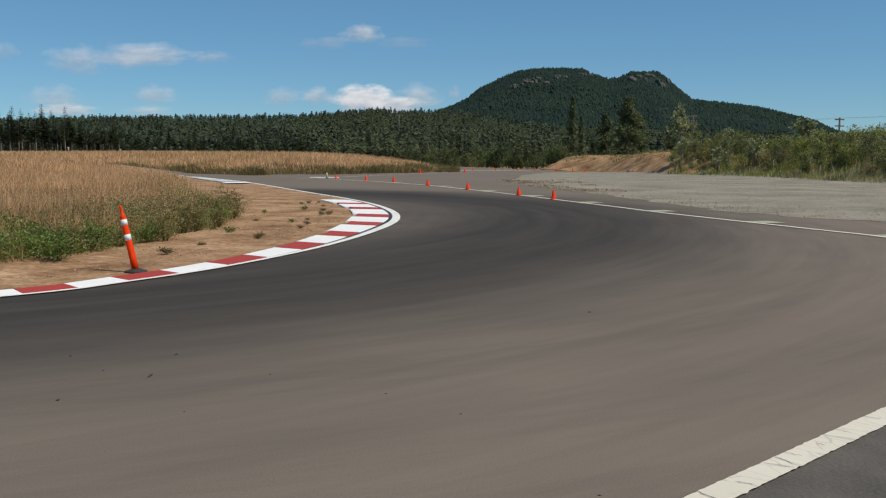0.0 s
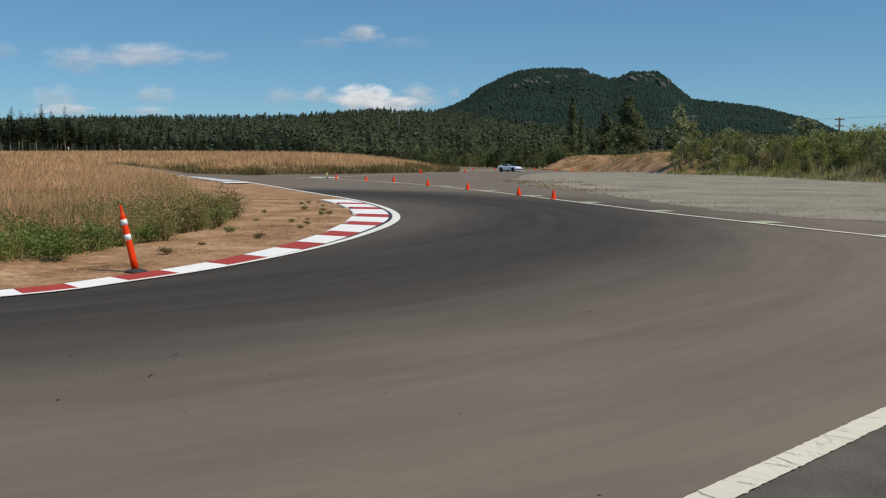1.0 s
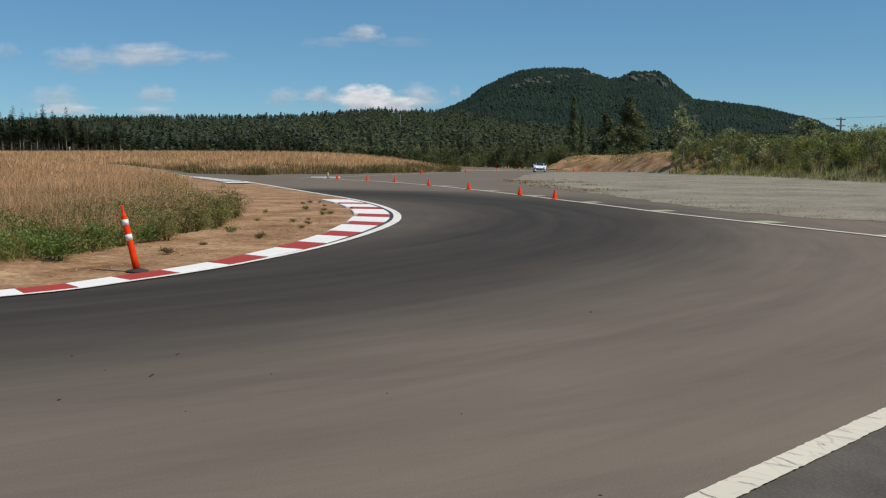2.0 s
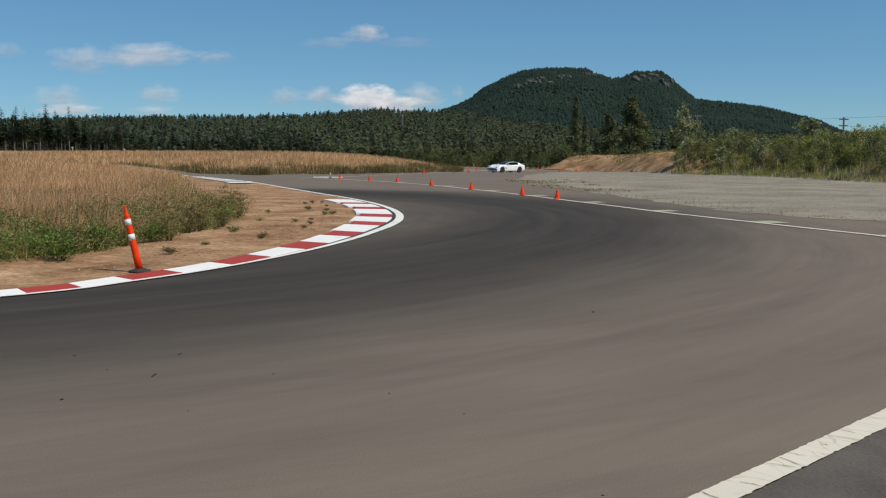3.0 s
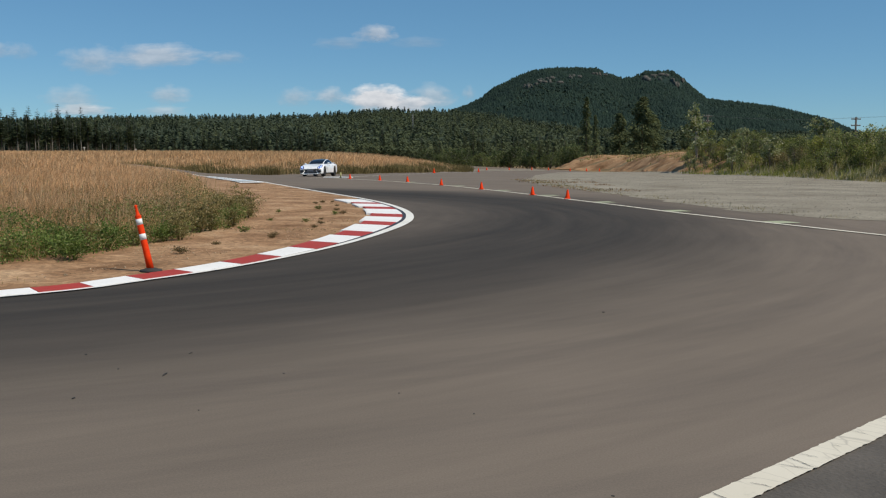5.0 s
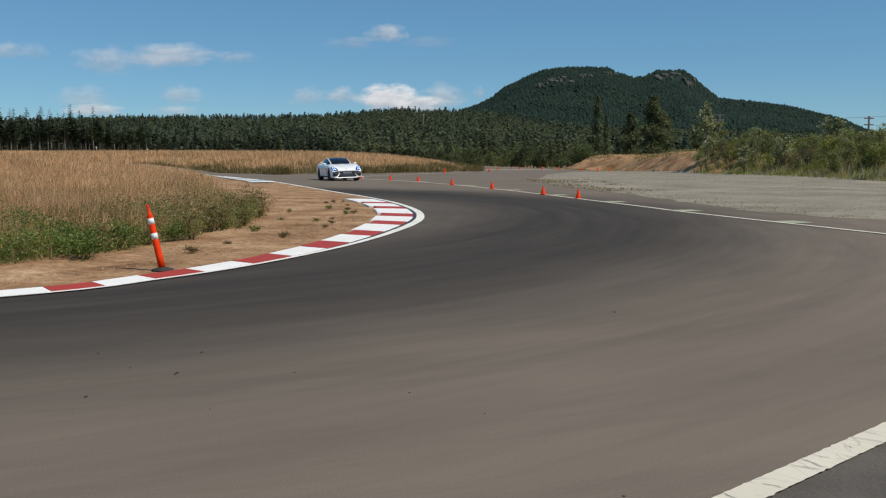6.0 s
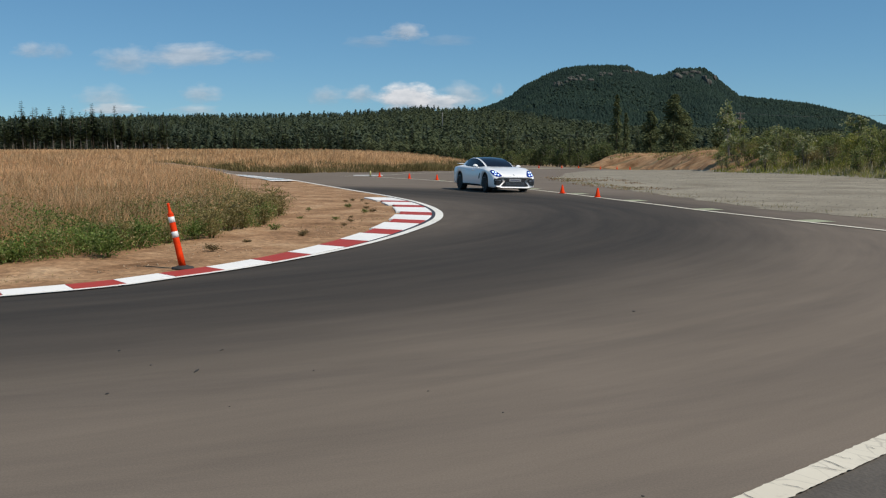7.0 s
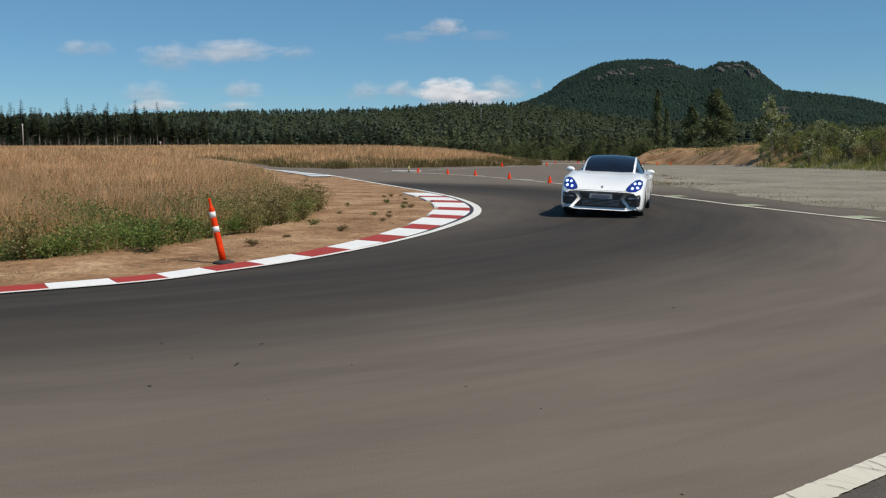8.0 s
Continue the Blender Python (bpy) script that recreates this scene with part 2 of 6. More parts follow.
def curve_points(ctrl, step):
    """Points at even steps along a smooth (Catmull-Rom) line through ctrl."""
    c = np.array([ctrl[0], *ctrl, ctrl[-1]], float)
    c[0], c[-1] = 2 * c[1] - c[2], 2 * c[-2] - c[-3]
    fine = []
    for i in range(1, len(c) - 2):
        p0, p1, p2, p3 = c[i - 1:i + 3]
        for t in np.linspace(0, 1, 40, endpoint=False):
            fine.append(0.5 * (2 * p1 + (p2 - p0) * t + (2 * p0 - 5 * p1 + 4 * p2 - p3) * t ** 2 + (3 * p1 - p0 - 3 * p2 + p3) * t ** 3))
    fine = np.array(fine + [c[-2]])
    s = np.r_[0, np.cumsum(np.linalg.norm(np.diff(fine, axis=0), axis=1))]
    q = np.linspace(0, s[-1], max(2, int(s[-1] / step) + 1))
    return np.stack([np.interp(q, s, fine[:, k]) for k in range(fine.shape[1])], 1)


def offset(pts, d):
    """The line moved by d to its left."""
    t = np.gradient(pts, axis=0)
    t /= np.linalg.norm(t, axis=1)[:, None]
    return pts + np.reshape(d, (-1, 1)) * np.stack([-t[:, 1], t[:, 0]], 1)


def inside(poly, x, y):
    poly = np.asarray(poly, float)
    r = np.zeros(np.shape(x), bool)
    for (x0, y0), (x1, y1) in zip(poly, np.roll(poly, -1, 0)):
        with np.errstate(divide="ignore", invalid="ignore"):
            r ^= ((y0 > y) != (y1 > y)) & (x < (x1 - x0) * (y - y0) / (y1 - y0) + x0)
    return r


def depth_in(poly, x, y):
    """Distance from the polygon's edge, positive inside."""
    poly = np.asarray(poly, float)
    best = np.full(np.shape(x), 1e9)
    for a, b in zip(poly, np.roll(poly, -1, 0)):
        e = b - a
        t = np.clip(((x - a[0]) * e[0] + (y - a[1]) * e[1]) / (e @ e), 0, 1)
        best = np.minimum(best, np.hypot(x - a[0] - t * e[0], y - a[1] - t * e[1]))
    return np.where(inside(poly, x, y), best, -best)


# ---- the lie of the land ----
MOUND = [(-400, 150), (-70, 120), (-38, 104), (-23, 86), (-16, 77.5), (-12.8, 80), (-8.8, 88.5), (-4.2, 98), (-1.2, 108), (1.0, 120),
         (2.6, 134), (2.2, 143), (-3, 150), (-12, 152), (-30, 200), (-30, 420), (-400, 420)]
BERM = [(18.5, 171), (25.5, 156), (24, 128), (22.3, 93), (23, 72), (22.8, 59), (22.4, 50), (24.5, 40.5), (34, 33), (140, 22), (420, 60), (300, 300), (30, 230)]


def smoothstep(a, b, v):
    t = np.clip((v - a) / (b - a), 0, 1)
    return t * t * (3 - 2 * t)


def wave(x, y, s, seed):
    """A cheap smooth uneven field between about -1 and 1."""
    k = seed * 1.7
    return (np.sin(x / s + k + 1.3 * np.sin(y / s * 0.7 + k)) + np.sin(y / s * 1.3 - k + 1.1 * np.sin(x / s * 0.9 + 2 * k)) + np.sin((x + y) / s * 0.61 + 3 * k)) / 3


def base_height(y):
    return np.interp(y, [0, 50, 60, 73, 80, 100, 112, 150, 170, 300], [0, 0, -0.06, -0.2, -0.3, -0.5, -0.65, -1.3, -1.2, -1.0])


def height(x, y):
    x, y = np.asarray(x, float), np.asarray(y, float)
    h = base_height(y)
    d = depth_in(MOUND, x, y)
    top = 1.25 + 0.25 * wave(x, y, 18, 1) + 0.35 * smoothstep(-5, -60, x)
    h = h + (top - h) * np.where(d > 0, 1 - np.exp(-(np.maximum(d, 0) / 9.0) ** 1.4), 0)
    h = h + 0.95 * smoothstep(-20, -38, x) * smoothstep(40, 62, y) * smoothstep(150, 120, y) * (d < 0)
    d = depth_in(BERM, x, y)
    top = 1.25 + 0.5 * smoothstep(80, 110, y) - 0.75 * smoothstep(128, 166, y) + 0.25 * wave(x, y, 7, 2)
    h = h + (top - h) * np.where(d > 0, 1 - np.exp(-(np.maximum(d, 0) / 3.2) ** 1.5), 0)
    return h


def sheet(name, poly, step, up, material, rough=0.0, kind="structure", label="", rim=0.0):
    """A sheet of land with a clean outline that lies on the ground."""
    from mathutils.geometry import delaunay_2d_cdt
    poly = np.asarray(poly, float)
    lo, hi = poly.min(0), poly.max(0)
    gx, gy = np.meshgrid(np.arange(lo[0], hi[0], step), np.arange(lo[1], hi[1], step))
    gx, gy = gx.ravel(), gy.ravel()
    d = depth_in(poly, gx, gy)
    keep = d > step * 0.35
    pts = [Vector(p) for p in poly] + [Vector((a, b)) for a, b in zip(gx[keep], gy[keep])]
    n = len(poly)
    vs, _, fs, *_ = delaunay_2d_cdt(pts, [(i, (i + 1) % n) for i in range(n)], [], 1, 1e-4)
    v = np.array([tuple(p) for p in vs])
    z = height(v[:, 0], v[:, 1]) + up
    if rough:
        e = np.clip((depth_in(poly, v[:, 0], v[:, 1]) - rim) / 1.0, 0, 1)
        z = z + rough * e * np.maximum(-0.05, wave(v[:, 0], v[:, 1], 0.9, 5) + 0.8 * wave(v[:, 0], v[:, 1], 0.31, 8) + 0.6)
    ob = new(name, mesh_of(name, np.c_[v, z], fs, material, True))
    return tagged(ob, label, name, kind=kind)


def ribbon(name, pts, w0, w1, up, material, parent=None):
    """A painted stripe between two offsets of a line."""
    a, b = offset(pts, w0), offset(pts, w1)
    v = np.concatenate([np.c_[a, height(a[:, 0], a[:, 1]) + up], np.c_[b, height(b[:, 0], b[:, 1]) + up]])
    n = len(pts)
    f = [(i, n + i, n + i + 1, i + 1) for i in range(n - 1)]
    if np.mean(w1) > np.mean(w0):
        f = [q[::-1] for q in f]
    return part(name, mesh_of(name, v, f, material), None, parent)


# ground: one sheet to the horizon, fine near the track
def axis(lo, hi, step, far_lo, far_hi):
    return np.r_[-np.geomspace(-far_lo, -lo + 8, 14), np.arange(lo, hi, step), np.geomspace(hi + 8, far_hi, 14)]


INNER = [(-60, -3), (-30, 1.2), (-14, 4.6), (-8, 6.9), (-4.52, 9.16), (-3.54, 10.37), (-2.81, 11.69), (-2.08, 13.63), (-1.59, 15.55), (-1.25, 17.56), (-1.05, 19.32),
         (-1.02, 20.88), (-1.16, 22.72), (-1.54, 24.91), (-2.21, 27.56), (-3.34, 30.85), (-4.8, 34.49), (-7.14, 40.46), (-10.45, 48.93), (-13.02, 54.63),
         (-20, 71), (-26, 86), (-36, 99), (-60, 112)]
inner_line = curve_points(INNER, 0.35)
INFIELD = np.concatenate([offset(inner_line, 0.16), [(-110, 118), (-110, -10)]])
GRAVEL_EDGE = [(3.6, 54.6), (4.1, 45), (5.2, 38.5), (6.0, 33), (6.5, 28.6), (7.0, 25.5), (7.4, 23.2), (8.2, 21.3), (9.7, 19.8), (14, 17.5), (24, 14), (60, 8)]
GRAVEL_AREA = np.concatenate([curve_points(GRAVEL_EDGE, 0.6) + 0.12 * np.random.randn(len(curve_points(GRAVEL_EDGE, 0.6)), 2),
                              [(60, 32), (38, 34), (29.5, 41), (26, 50), (24.5, 60), (24.5, 73), (23, 94), (20, 124), (12, 108), (6.5, 76)]])
TARMAC = [(-60, -30), (12, -30), (14, -4), (12.5, 8), (12, 20), (24, 20), (22, 60), (21, 100), (21.5, 150), (17, 168), (-30, 168), (-30, 158), (-14, 154), (-4.5, 148), (-1, 142), (-1, 130), (-8, 100), (-17, 84), (-26, 92), (-38, 108), (-60, 122)]

gx, gy = axis(-120, 60, 1.0, -3800, 3800), axis(-30, 180, 1.0, -3000, 3800)
X, Y = np.meshgrid(gx, gy)
Z = height(X, Y) - 0.05
Z -= 0.25 * smoothstep(0, 2, depth_in(INFIELD, X, Y)) + 0.1 * smoothstep(0, 2, depth_in(TARMAC, X, Y)) * smoothstep(0, -2, depth_in(MOUND, X, Y)) * smoothstep(0, -2, depth_in(BERM, X, Y))
nx, ny = len(gx), len(gy)
idx = np.arange(nx * ny).reshape(ny, nx)
quads = np.stack([idx[:-1, :-1], idx[:-1, 1:], idx[1:, 1:], idx[1:, :-1]], -1).reshape(-1, 4)
ground = new("ground", fast_mesh("ground", np.stack([X, Y, Z], -1).reshape(-1, 3), quads, STRAW))
ground.data.polygons.foreach_set("use_smooth", [True] * len(ground.data.polygons))
tagged(ground, "dry straw-coloured open ground reaching to the hills", "ground", kind="structure")

track = sheet("road", TARMAC, 1.6, 0.0, ASPHALT, label="grey bleached asphalt racetrack with dark rubber streaks")
infield = sheet("infield", INFIELD, 0.9, 0.008, DIRT, 0.045, label="bare brown dry dirt inside the bend", rim=1.0)
gravel = sheet("gravel_lot", GRAVEL_AREA, 1.0, 0.006, GRAVEL, 0.004, label="pale grey gravel lot beside the track")

sheet("gravel_verge", [(0, 158), (16, 157.5), (14.5, 167), (-1.5, 167)], 2.0, 0.012, GRAVEL, label="pale gravel verge at the far end of the road")

inner_mark = tagged(new("inner_edge_line"), "fresh white painted line round the inside of the bend", "road marking")
line_in = inner_line[inner_line[:, 1] < 78]
ribbon("stripe", line_in, np.interp(line_in[:, 1], [10, 14, 18, 30], [0.0, -0.01, -0.045, 0.0]), np.interp(line_in[:, 1], [10, 12, 16, 19], [0.08, 0.085, 0.12, 0.15]), 0.016, WHITE_LINE, inner_mark)
line_in = inner_line[(inner_line[:, 1] > 11) & (inner_line[:, 1] < 30.5)]
ribbon("joint", line_in, np.interp(line_in[:, 1], [10, 12, 16, 19], [0.08, 0.085, 0.12, 0.15]), np.interp(line_in[:, 1], [11, 13, 16, 19], [0.083, 0.1, 0.18, 0.23]), 0.02, TAR, inner_mark)
OUTER = [(-8.2, 59.1), (-4.66, 52.2), (-0.94, 44.3), (1.1, 38.47), (2.79, 33.03), (3.89, 28.93), (4.85, 25.46), (5.43, 23.17), (6.04, 21.27), (6.76, 19.16),
         (7.35, 17.43), (7.83, 15.98), (8.3, 13.0), (7.9, 10.6), (6.4, 8.3), (4.6, 6.7), (3.4, 5.8), (2.5, 4.98), (2.12, 4.64), (1.66, 4.21), (1.13, 3.73), (0.2, 2.9), (-2, 1.4), (-6, -0.8), (-20, -6)]
outer_line = curve_points(OUTER, 0.3)
outer_mark = tagged(new("outer_edge_line"), "worn cracked off-white line round the outside of the bend", "road marking")
near_part = outer_line[(outer_line[:, 1] < 8) & (outer_line[:, 1] > 1)]
far_part = outer_line[(outer_line[:, 1] >= 7.7) & (outer_line[:, 0] > -9)]
ribbon("stripe", far_part, -0.06, 0.085, 0.012, OLD_LINE, outer_mark)
fine_part = curve_points([tuple(p) for p in near_part[::3]], 0.03)
stripe = ribbon("stripe", fine_part, -0.062, 0.087, 0.012, OLD_LINE, outer_mark)
for v in stripe.data.vertices:
    v.co.x += random.gauss(0, 0.0022)
    v.co.y += random.gauss(0, 0.0022)
i = 6
while i < len(fine_part) - 6:   # cracks that run across the paint
    t = fine_part[i + 1] - fine_part[i - 1]
    t /= np.linalg.norm(t)
    nrm = np.array([-t[1], t[0]])
    lo, hi = random.choice((-0.064, -0.064, -0.01)), random.choice((0.089, 0.089, 0.03))
    skew, wide = random.uniform(-0.5, 0.5), random.uniform(0.0012, 0.003)
    mid = [fine_part[i] + nrm * w + t * (skew * w + random.gauss(0, 0.0035)) for w in np.linspace(lo, hi, 6)]
    half = [wide * k for k in (0.3, 1, 0.8, 1.1, 0.7, 0.2)]
    v = [(*(p - t * h), 0.0155) for p, h in zip(mid, half)] + [(*(p + t * h), 0.0155) for p, h in zip(mid, half)]
    part("crack", mesh_of("crack", v, [(k, k + 1, k + 7, k + 6) for k in range(5)], TAR), None, outer_mark)
    i += random.randint(3, 12)
shoulder = ribbon("shoulder", near_part, 0.082, 3.2, 0.004, SHOULDER)
tagged(shoulder, "darker rough asphalt shoulder outside the edge line", "shoulder", kind="structure")
far_mark = tagged(new("far_edge_line"), "thin pale line along the approach road", "road marking")
ribbon("stripe", curve_points([(-9.4, 58.8), (-7.4, 64.8), (-5.2, 80), (-2.5, 93), (1.05, 106), (6, 127), (11, 136)], 0.6), -0.08, 0.08, 0.015, OLD_LINE, far_mark)

# kerb: red and white blocks, sloped up to the inside
kerb = tagged(new("kerb"), "red and white painted concrete apex kerb along the dirt", "kerb")
k_pts = inner_line[(inner_line[:, 0] > -9.5) & (inner_line[:, 1] < 31.5)]
k_s = np.r_[0, np.cumsum(np.linalg.norm(np.diff(k_pts, axis=0), axis=1))]
start = float(np.interp(0, k_pts[:40, 1] - 9.16, k_s[:40])) + 0.25 - 4.2


def kerb_block(s0, s1, red):
    n = max(2, int((s1 - s0) / 0.25) + 1)
    q = np.linspace(s0 + 0.004, s1 - 0.004, n)
    c = np.stack([np.interp(q, k_s, k_pts[:, k]) for k in (0, 1)], 1)
    t = np.stack([np.interp(q + 0.05, k_s, k_pts[:, k]) - np.interp(q - 0.05, k_s, k_pts[:, k]) for k in (0, 1)], 1)
    t /= np.linalg.norm(t, axis=1)[:, None]
    nrm = np.stack([-t[:, 1], t[:, 0]], 1)
    wide = np.interp(c[:, 1], [9, 12, 16, 20, 31], [0.3, 0.37, 0.6, 0.85, 0.95])[:, None] * (0.88 if red and c[0, 1] > 14 else 1.0)
    gap = np.interp(c[:, 1], [10, 12, 16, 19], [0.085, 0.1, 0.18, 0.235])[:, None]
    low = float(np.interp(c[0, 1], [11, 18], [0.65, 1.0]))
    prof = ((0, -0.1), (0, 0.02), (0.03, 0.026), (0.5, 0.038), (0.96, 0.05), (1, 0.042), (1, -0.1))
    v, f = [], []
    for w, h in prof:
        p = c + nrm * (gap + w * wide)
        v += [(a, b, float(base_height(b)) + (h * low if h > 0 else h)) for a, b in p]
    for j in range(len(prof) - 1):
        for i in range(n - 1):
            f.append((j * n + i, j * n + i + 1, (j + 1) * n + i + 1, (j + 1) * n + i))
    f += [[j * n for j in range(len(prof))], [j * n + n - 1 for j in range(len(prof))][::-1]]
    part("kerb_block", mesh_of("kerb_block", v, [q[::-1] for q in f], KERB_RED if red else KERB_WHITE), None, kerb)


s = start
for i, length in enumerate((0.7,) * 6 + (0.6, 0.7, 0.76, 0.94, 0.98, 1.09, 0.98, 1.24, 0.92, 1.6, 0.9, 1.58, 1.08, 2.04, 1.04, 1.6, 0.82, 2.1)):
    kerb_block(s, s + length, i % 2 == 0)
    s += length
# ---- hills, woods and sky ----
# lighter and bluer needles: haze over the ridge put into the colour
HAZED_NEEDLES = mat_island("hazed_conifer_needles", ((0.0, (0.08, 0.103, 0.068)), (0.5, (0.092, 0.118, 0.075)), (1.0, (0.107, 0.132, 0.08))), 0.9, 0.35, 0.045, (0.6, 0.66, 0.7))
# darker copy of the needles: understory shade put into the colour
SHADE_NEEDLES = mat_island("shade_toned_needles", ((0.0, (0.03, 0.042, 0.027)), (0.5, (0.041, 0.055, 0.034)), (1.0, (0.058, 0.073, 0.042))), 0.9, 0.3, 0.08, (0.55, 0.6, 0.62))
# bluish tint puts the mountain's haze into the needle colour
NEEDLES_FAR_HAZED = mat_island("haze_blue_needles", ((0.0, (0.021, 0.043, 0.035)), (0.5, (0.027, 0.052, 0.04)), (1.0, (0.034, 0.061, 0.044))), 0.9, 0.3, 0.009, (0.5, 0.58, 0.68))
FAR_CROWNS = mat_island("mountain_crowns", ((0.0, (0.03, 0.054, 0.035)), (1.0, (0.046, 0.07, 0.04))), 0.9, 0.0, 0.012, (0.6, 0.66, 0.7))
# crowns lightened in colour to stand in for haze
HAZED_CROWNS = mat_island("hazed_broadleaf", ((0.0, (0.088, 0.11, 0.06)), (0.6, (0.103, 0.125, 0.066)), (1.0, (0.12, 0.139, 0.072))), 0.9, 0.35, 0.03, (0.62, 0.66, 0.62))
NEEDLES_NEAR = mat_island("spruce_needles", ((0.0, (0.05, 0.066, 0.032)), (0.5, (0.07, 0.09, 0.042)), (1.0, (0.1, 0.12, 0.056))), 0.8, 0.25, 0.1, None, 0.6)
LEAVES = mat_island("broad_leaves", ((0.0, (0.12, 0.16, 0.045)), (0.45, (0.23, 0.27, 0.085)), (0.8, (0.38, 0.39, 0.14)), (1.0, (0.56, 0.55, 0.33))), 0.6, 0.45, 0.4, None, 0.5)
PALE_LEAVES = mat_island("poplar_leaves", ((0.0, (0.15, 0.19, 0.06)), (0.5, (0.28, 0.31, 0.13)), (1.0, (0.58, 0.57, 0.4))), 0.5, 0.4, 0.4)
BUSH_LEAVES = mat_island("bush_leaves", ((0.0, (0.105, 0.13, 0.032)), (0.5, (0.22, 0.25, 0.058)), (1.0, (0.40, 0.39, 0.12))), 0.65, 0.4, 0.5, None, 0.85)
FIR_NEEDLES = mat_island("old_fir_needles", ((0.0, (0.085, 0.11, 0.052)), (0.5, (0.12, 0.145, 0.066)), (1.0, (0.165, 0.185, 0.085))), 0.8, 0.4, 0.3, (0.6, 0.62, 0.58))
BARK = mat_simple("bark", (0.09, 0.075, 0.06), (0.22, 0.19, 0.16), 3, 0.9, bump_s=0.5)
PALE_BARK = mat_simple("pale_bark", (0.2, 0.18, 0.15), (0.42, 0.39, 0.34), 4, 0.85, bump_s=0.4)
ROCK = mat_ground("rock_face", ((0.36, (0.045, 0.055, 0.046)), (0.5, (0.085, 0.083, 0.076)), (0.68, (0.135, 0.118, 0.1))), 0.05, 0.25, 0, 0.5)
RIDGE = [(-0.7299, 0.0368), (-0.4832, 0.0365), (-0.3598, 0.0392), (-0.2489, 0.0395), (-0.1627, 0.0402), (-0.101, 0.0453), (-0.0764, 0.0478), (-0.0517, 0.0453), (-0.0025, 0.0459), (0.0468, 0.0398), (0.1333, 0.0264), (0.3186, 0.0215), (0.7508, 0.0215)]
PEAK = [(-0.1385, 0.008), (-0.0518, 0.0325), (-0.0025, 0.0478), (0.0221, 0.0575), (0.0405, 0.0715), (0.0589, 0.0806), (0.0834, 0.0903), (0.1079, 0.0927), (0.1508, 0.0921), (0.1631, 0.0866), (0.1786, 0.0812), (0.1908, 0.0824),
        (0.203, 0.0884), (0.2336, 0.089), (0.243, 0.0818), (0.2555, 0.0715), (0.2712, 0.0593), (0.3113, 0.0551), (0.3484, 0.0502), (0.3795, 0.0423), (0.4044, 0.0368), (0.4264, 0.027), (0.4421, 0.0209), (0.5659, 0.0154), (0.8755, 0.008)]


def hill_height(profile, a, y, y0, y1, lumps):
    """Height of a hill whose crest stands at depth y1 and rises from y0; profile: bearing, rise."""
    p = np.array(profile)
    e = np.interp(a, p[:, 0], p[:, 1])
    s = np.clip((y - y0) / (y1 - y0), 0, 1) ** 1.25
    back = np.clip((y - y1) / (0.6 * y1), 0, 1)
    return -1.0 + (e * y1 + 2.45) * s * (1 - back) + lumps * np.sin(math.pi * s) * wave(a * y1, y, 60 + lumps * 4, 3)


def hill(name, profile, a0, a1, y0, y1, lumps, label, material):
    a, y = np.meshgrid(np.linspace(a0, a1, 220), np.r_[np.linspace(y0, y1, 40), np.linspace(y1 * 1.03, y1 * 1.55, 8)])
    z = hill_height(profile, a, y, y0, y1, lumps)
    n, m = a.shape
    i = np.arange(n * m).reshape(n, m)
    q = np.stack([i[:-1, :-1], i[:-1, 1:], i[1:, 1:], i[1:, :-1]], -1).reshape(-1, 4)
    ob = new(name, fast_mesh(name, np.stack([a * y, y, z], -1).reshape(-1, 3), q, material))
    return tagged(ob, label, "hill", kind="structure")


def scatter_mesh(name, proto, spots, material):
    """One mesh of many copies of a prototype; spots: x, y, z, turn, size, tallness. proto: verts, triangles."""
    v, f = proto
    n = len(spots)
    c, s = np.cos(spots[:, 3])[:, None], np.sin(spots[:, 3])[:, None]
    k, h = spots[:, 4][:, None], spots[:, 5][:, None]
    x = spots[:, 0][:, None] + k * (c * v[:, 0] - s * v[:, 1])
    y = spots[:, 1][:, None] + k * (s * v[:, 0] + c * v[:, 1])
    z = spots[:, 2][:, None] + h * v[:, 2]
    verts = np.stack([x, y, z], -1).reshape(-1, 3)
    faces = (f[None] + (np.arange(n) * len(v))[:, None, None]).reshape(-1, f.shape[1])
    return new(name, fast_mesh(name, verts, faces, material))


def low_conifer(tiers, n, seed):
    """A slim conifer of unit height: ragged stacked skirts."""
    rng = np.random.RandomState(seed)
    v, f = [], []
    for t in range(tiers):
        z0 = 0.12 + 0.88 * t / tiers * 0.98
        z1 = min(1.0, z0 + 0.88 / tiers * 1.9)
        r = 0.25 * (1 - z0) ** 0.8 + 0.012
        b = len(v)
        for k in range(n):
            a = 2 * math.pi * (k + 0.5 * t) / n
            q = r * rng.uniform(0.6, 1.25)
            v.append((q * math.cos(a), q * math.sin(a), z0 + rng.uniform(-0.03, 0.03)))
        v.append((0, 0, z1))
        f += [(b + k, b + (k + 1) % n, b + n) for k in range(n)]
    return np.array(v), np.array(f)


rng = np.random.RandomState(4)
hill("ridge_hill", RIDGE, -1.1, 1.1, 430, 1500, 3.0, "long low forested ridge behind the field", FOREST_FLOOR)
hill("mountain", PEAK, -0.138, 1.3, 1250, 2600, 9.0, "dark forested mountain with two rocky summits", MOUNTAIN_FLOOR)


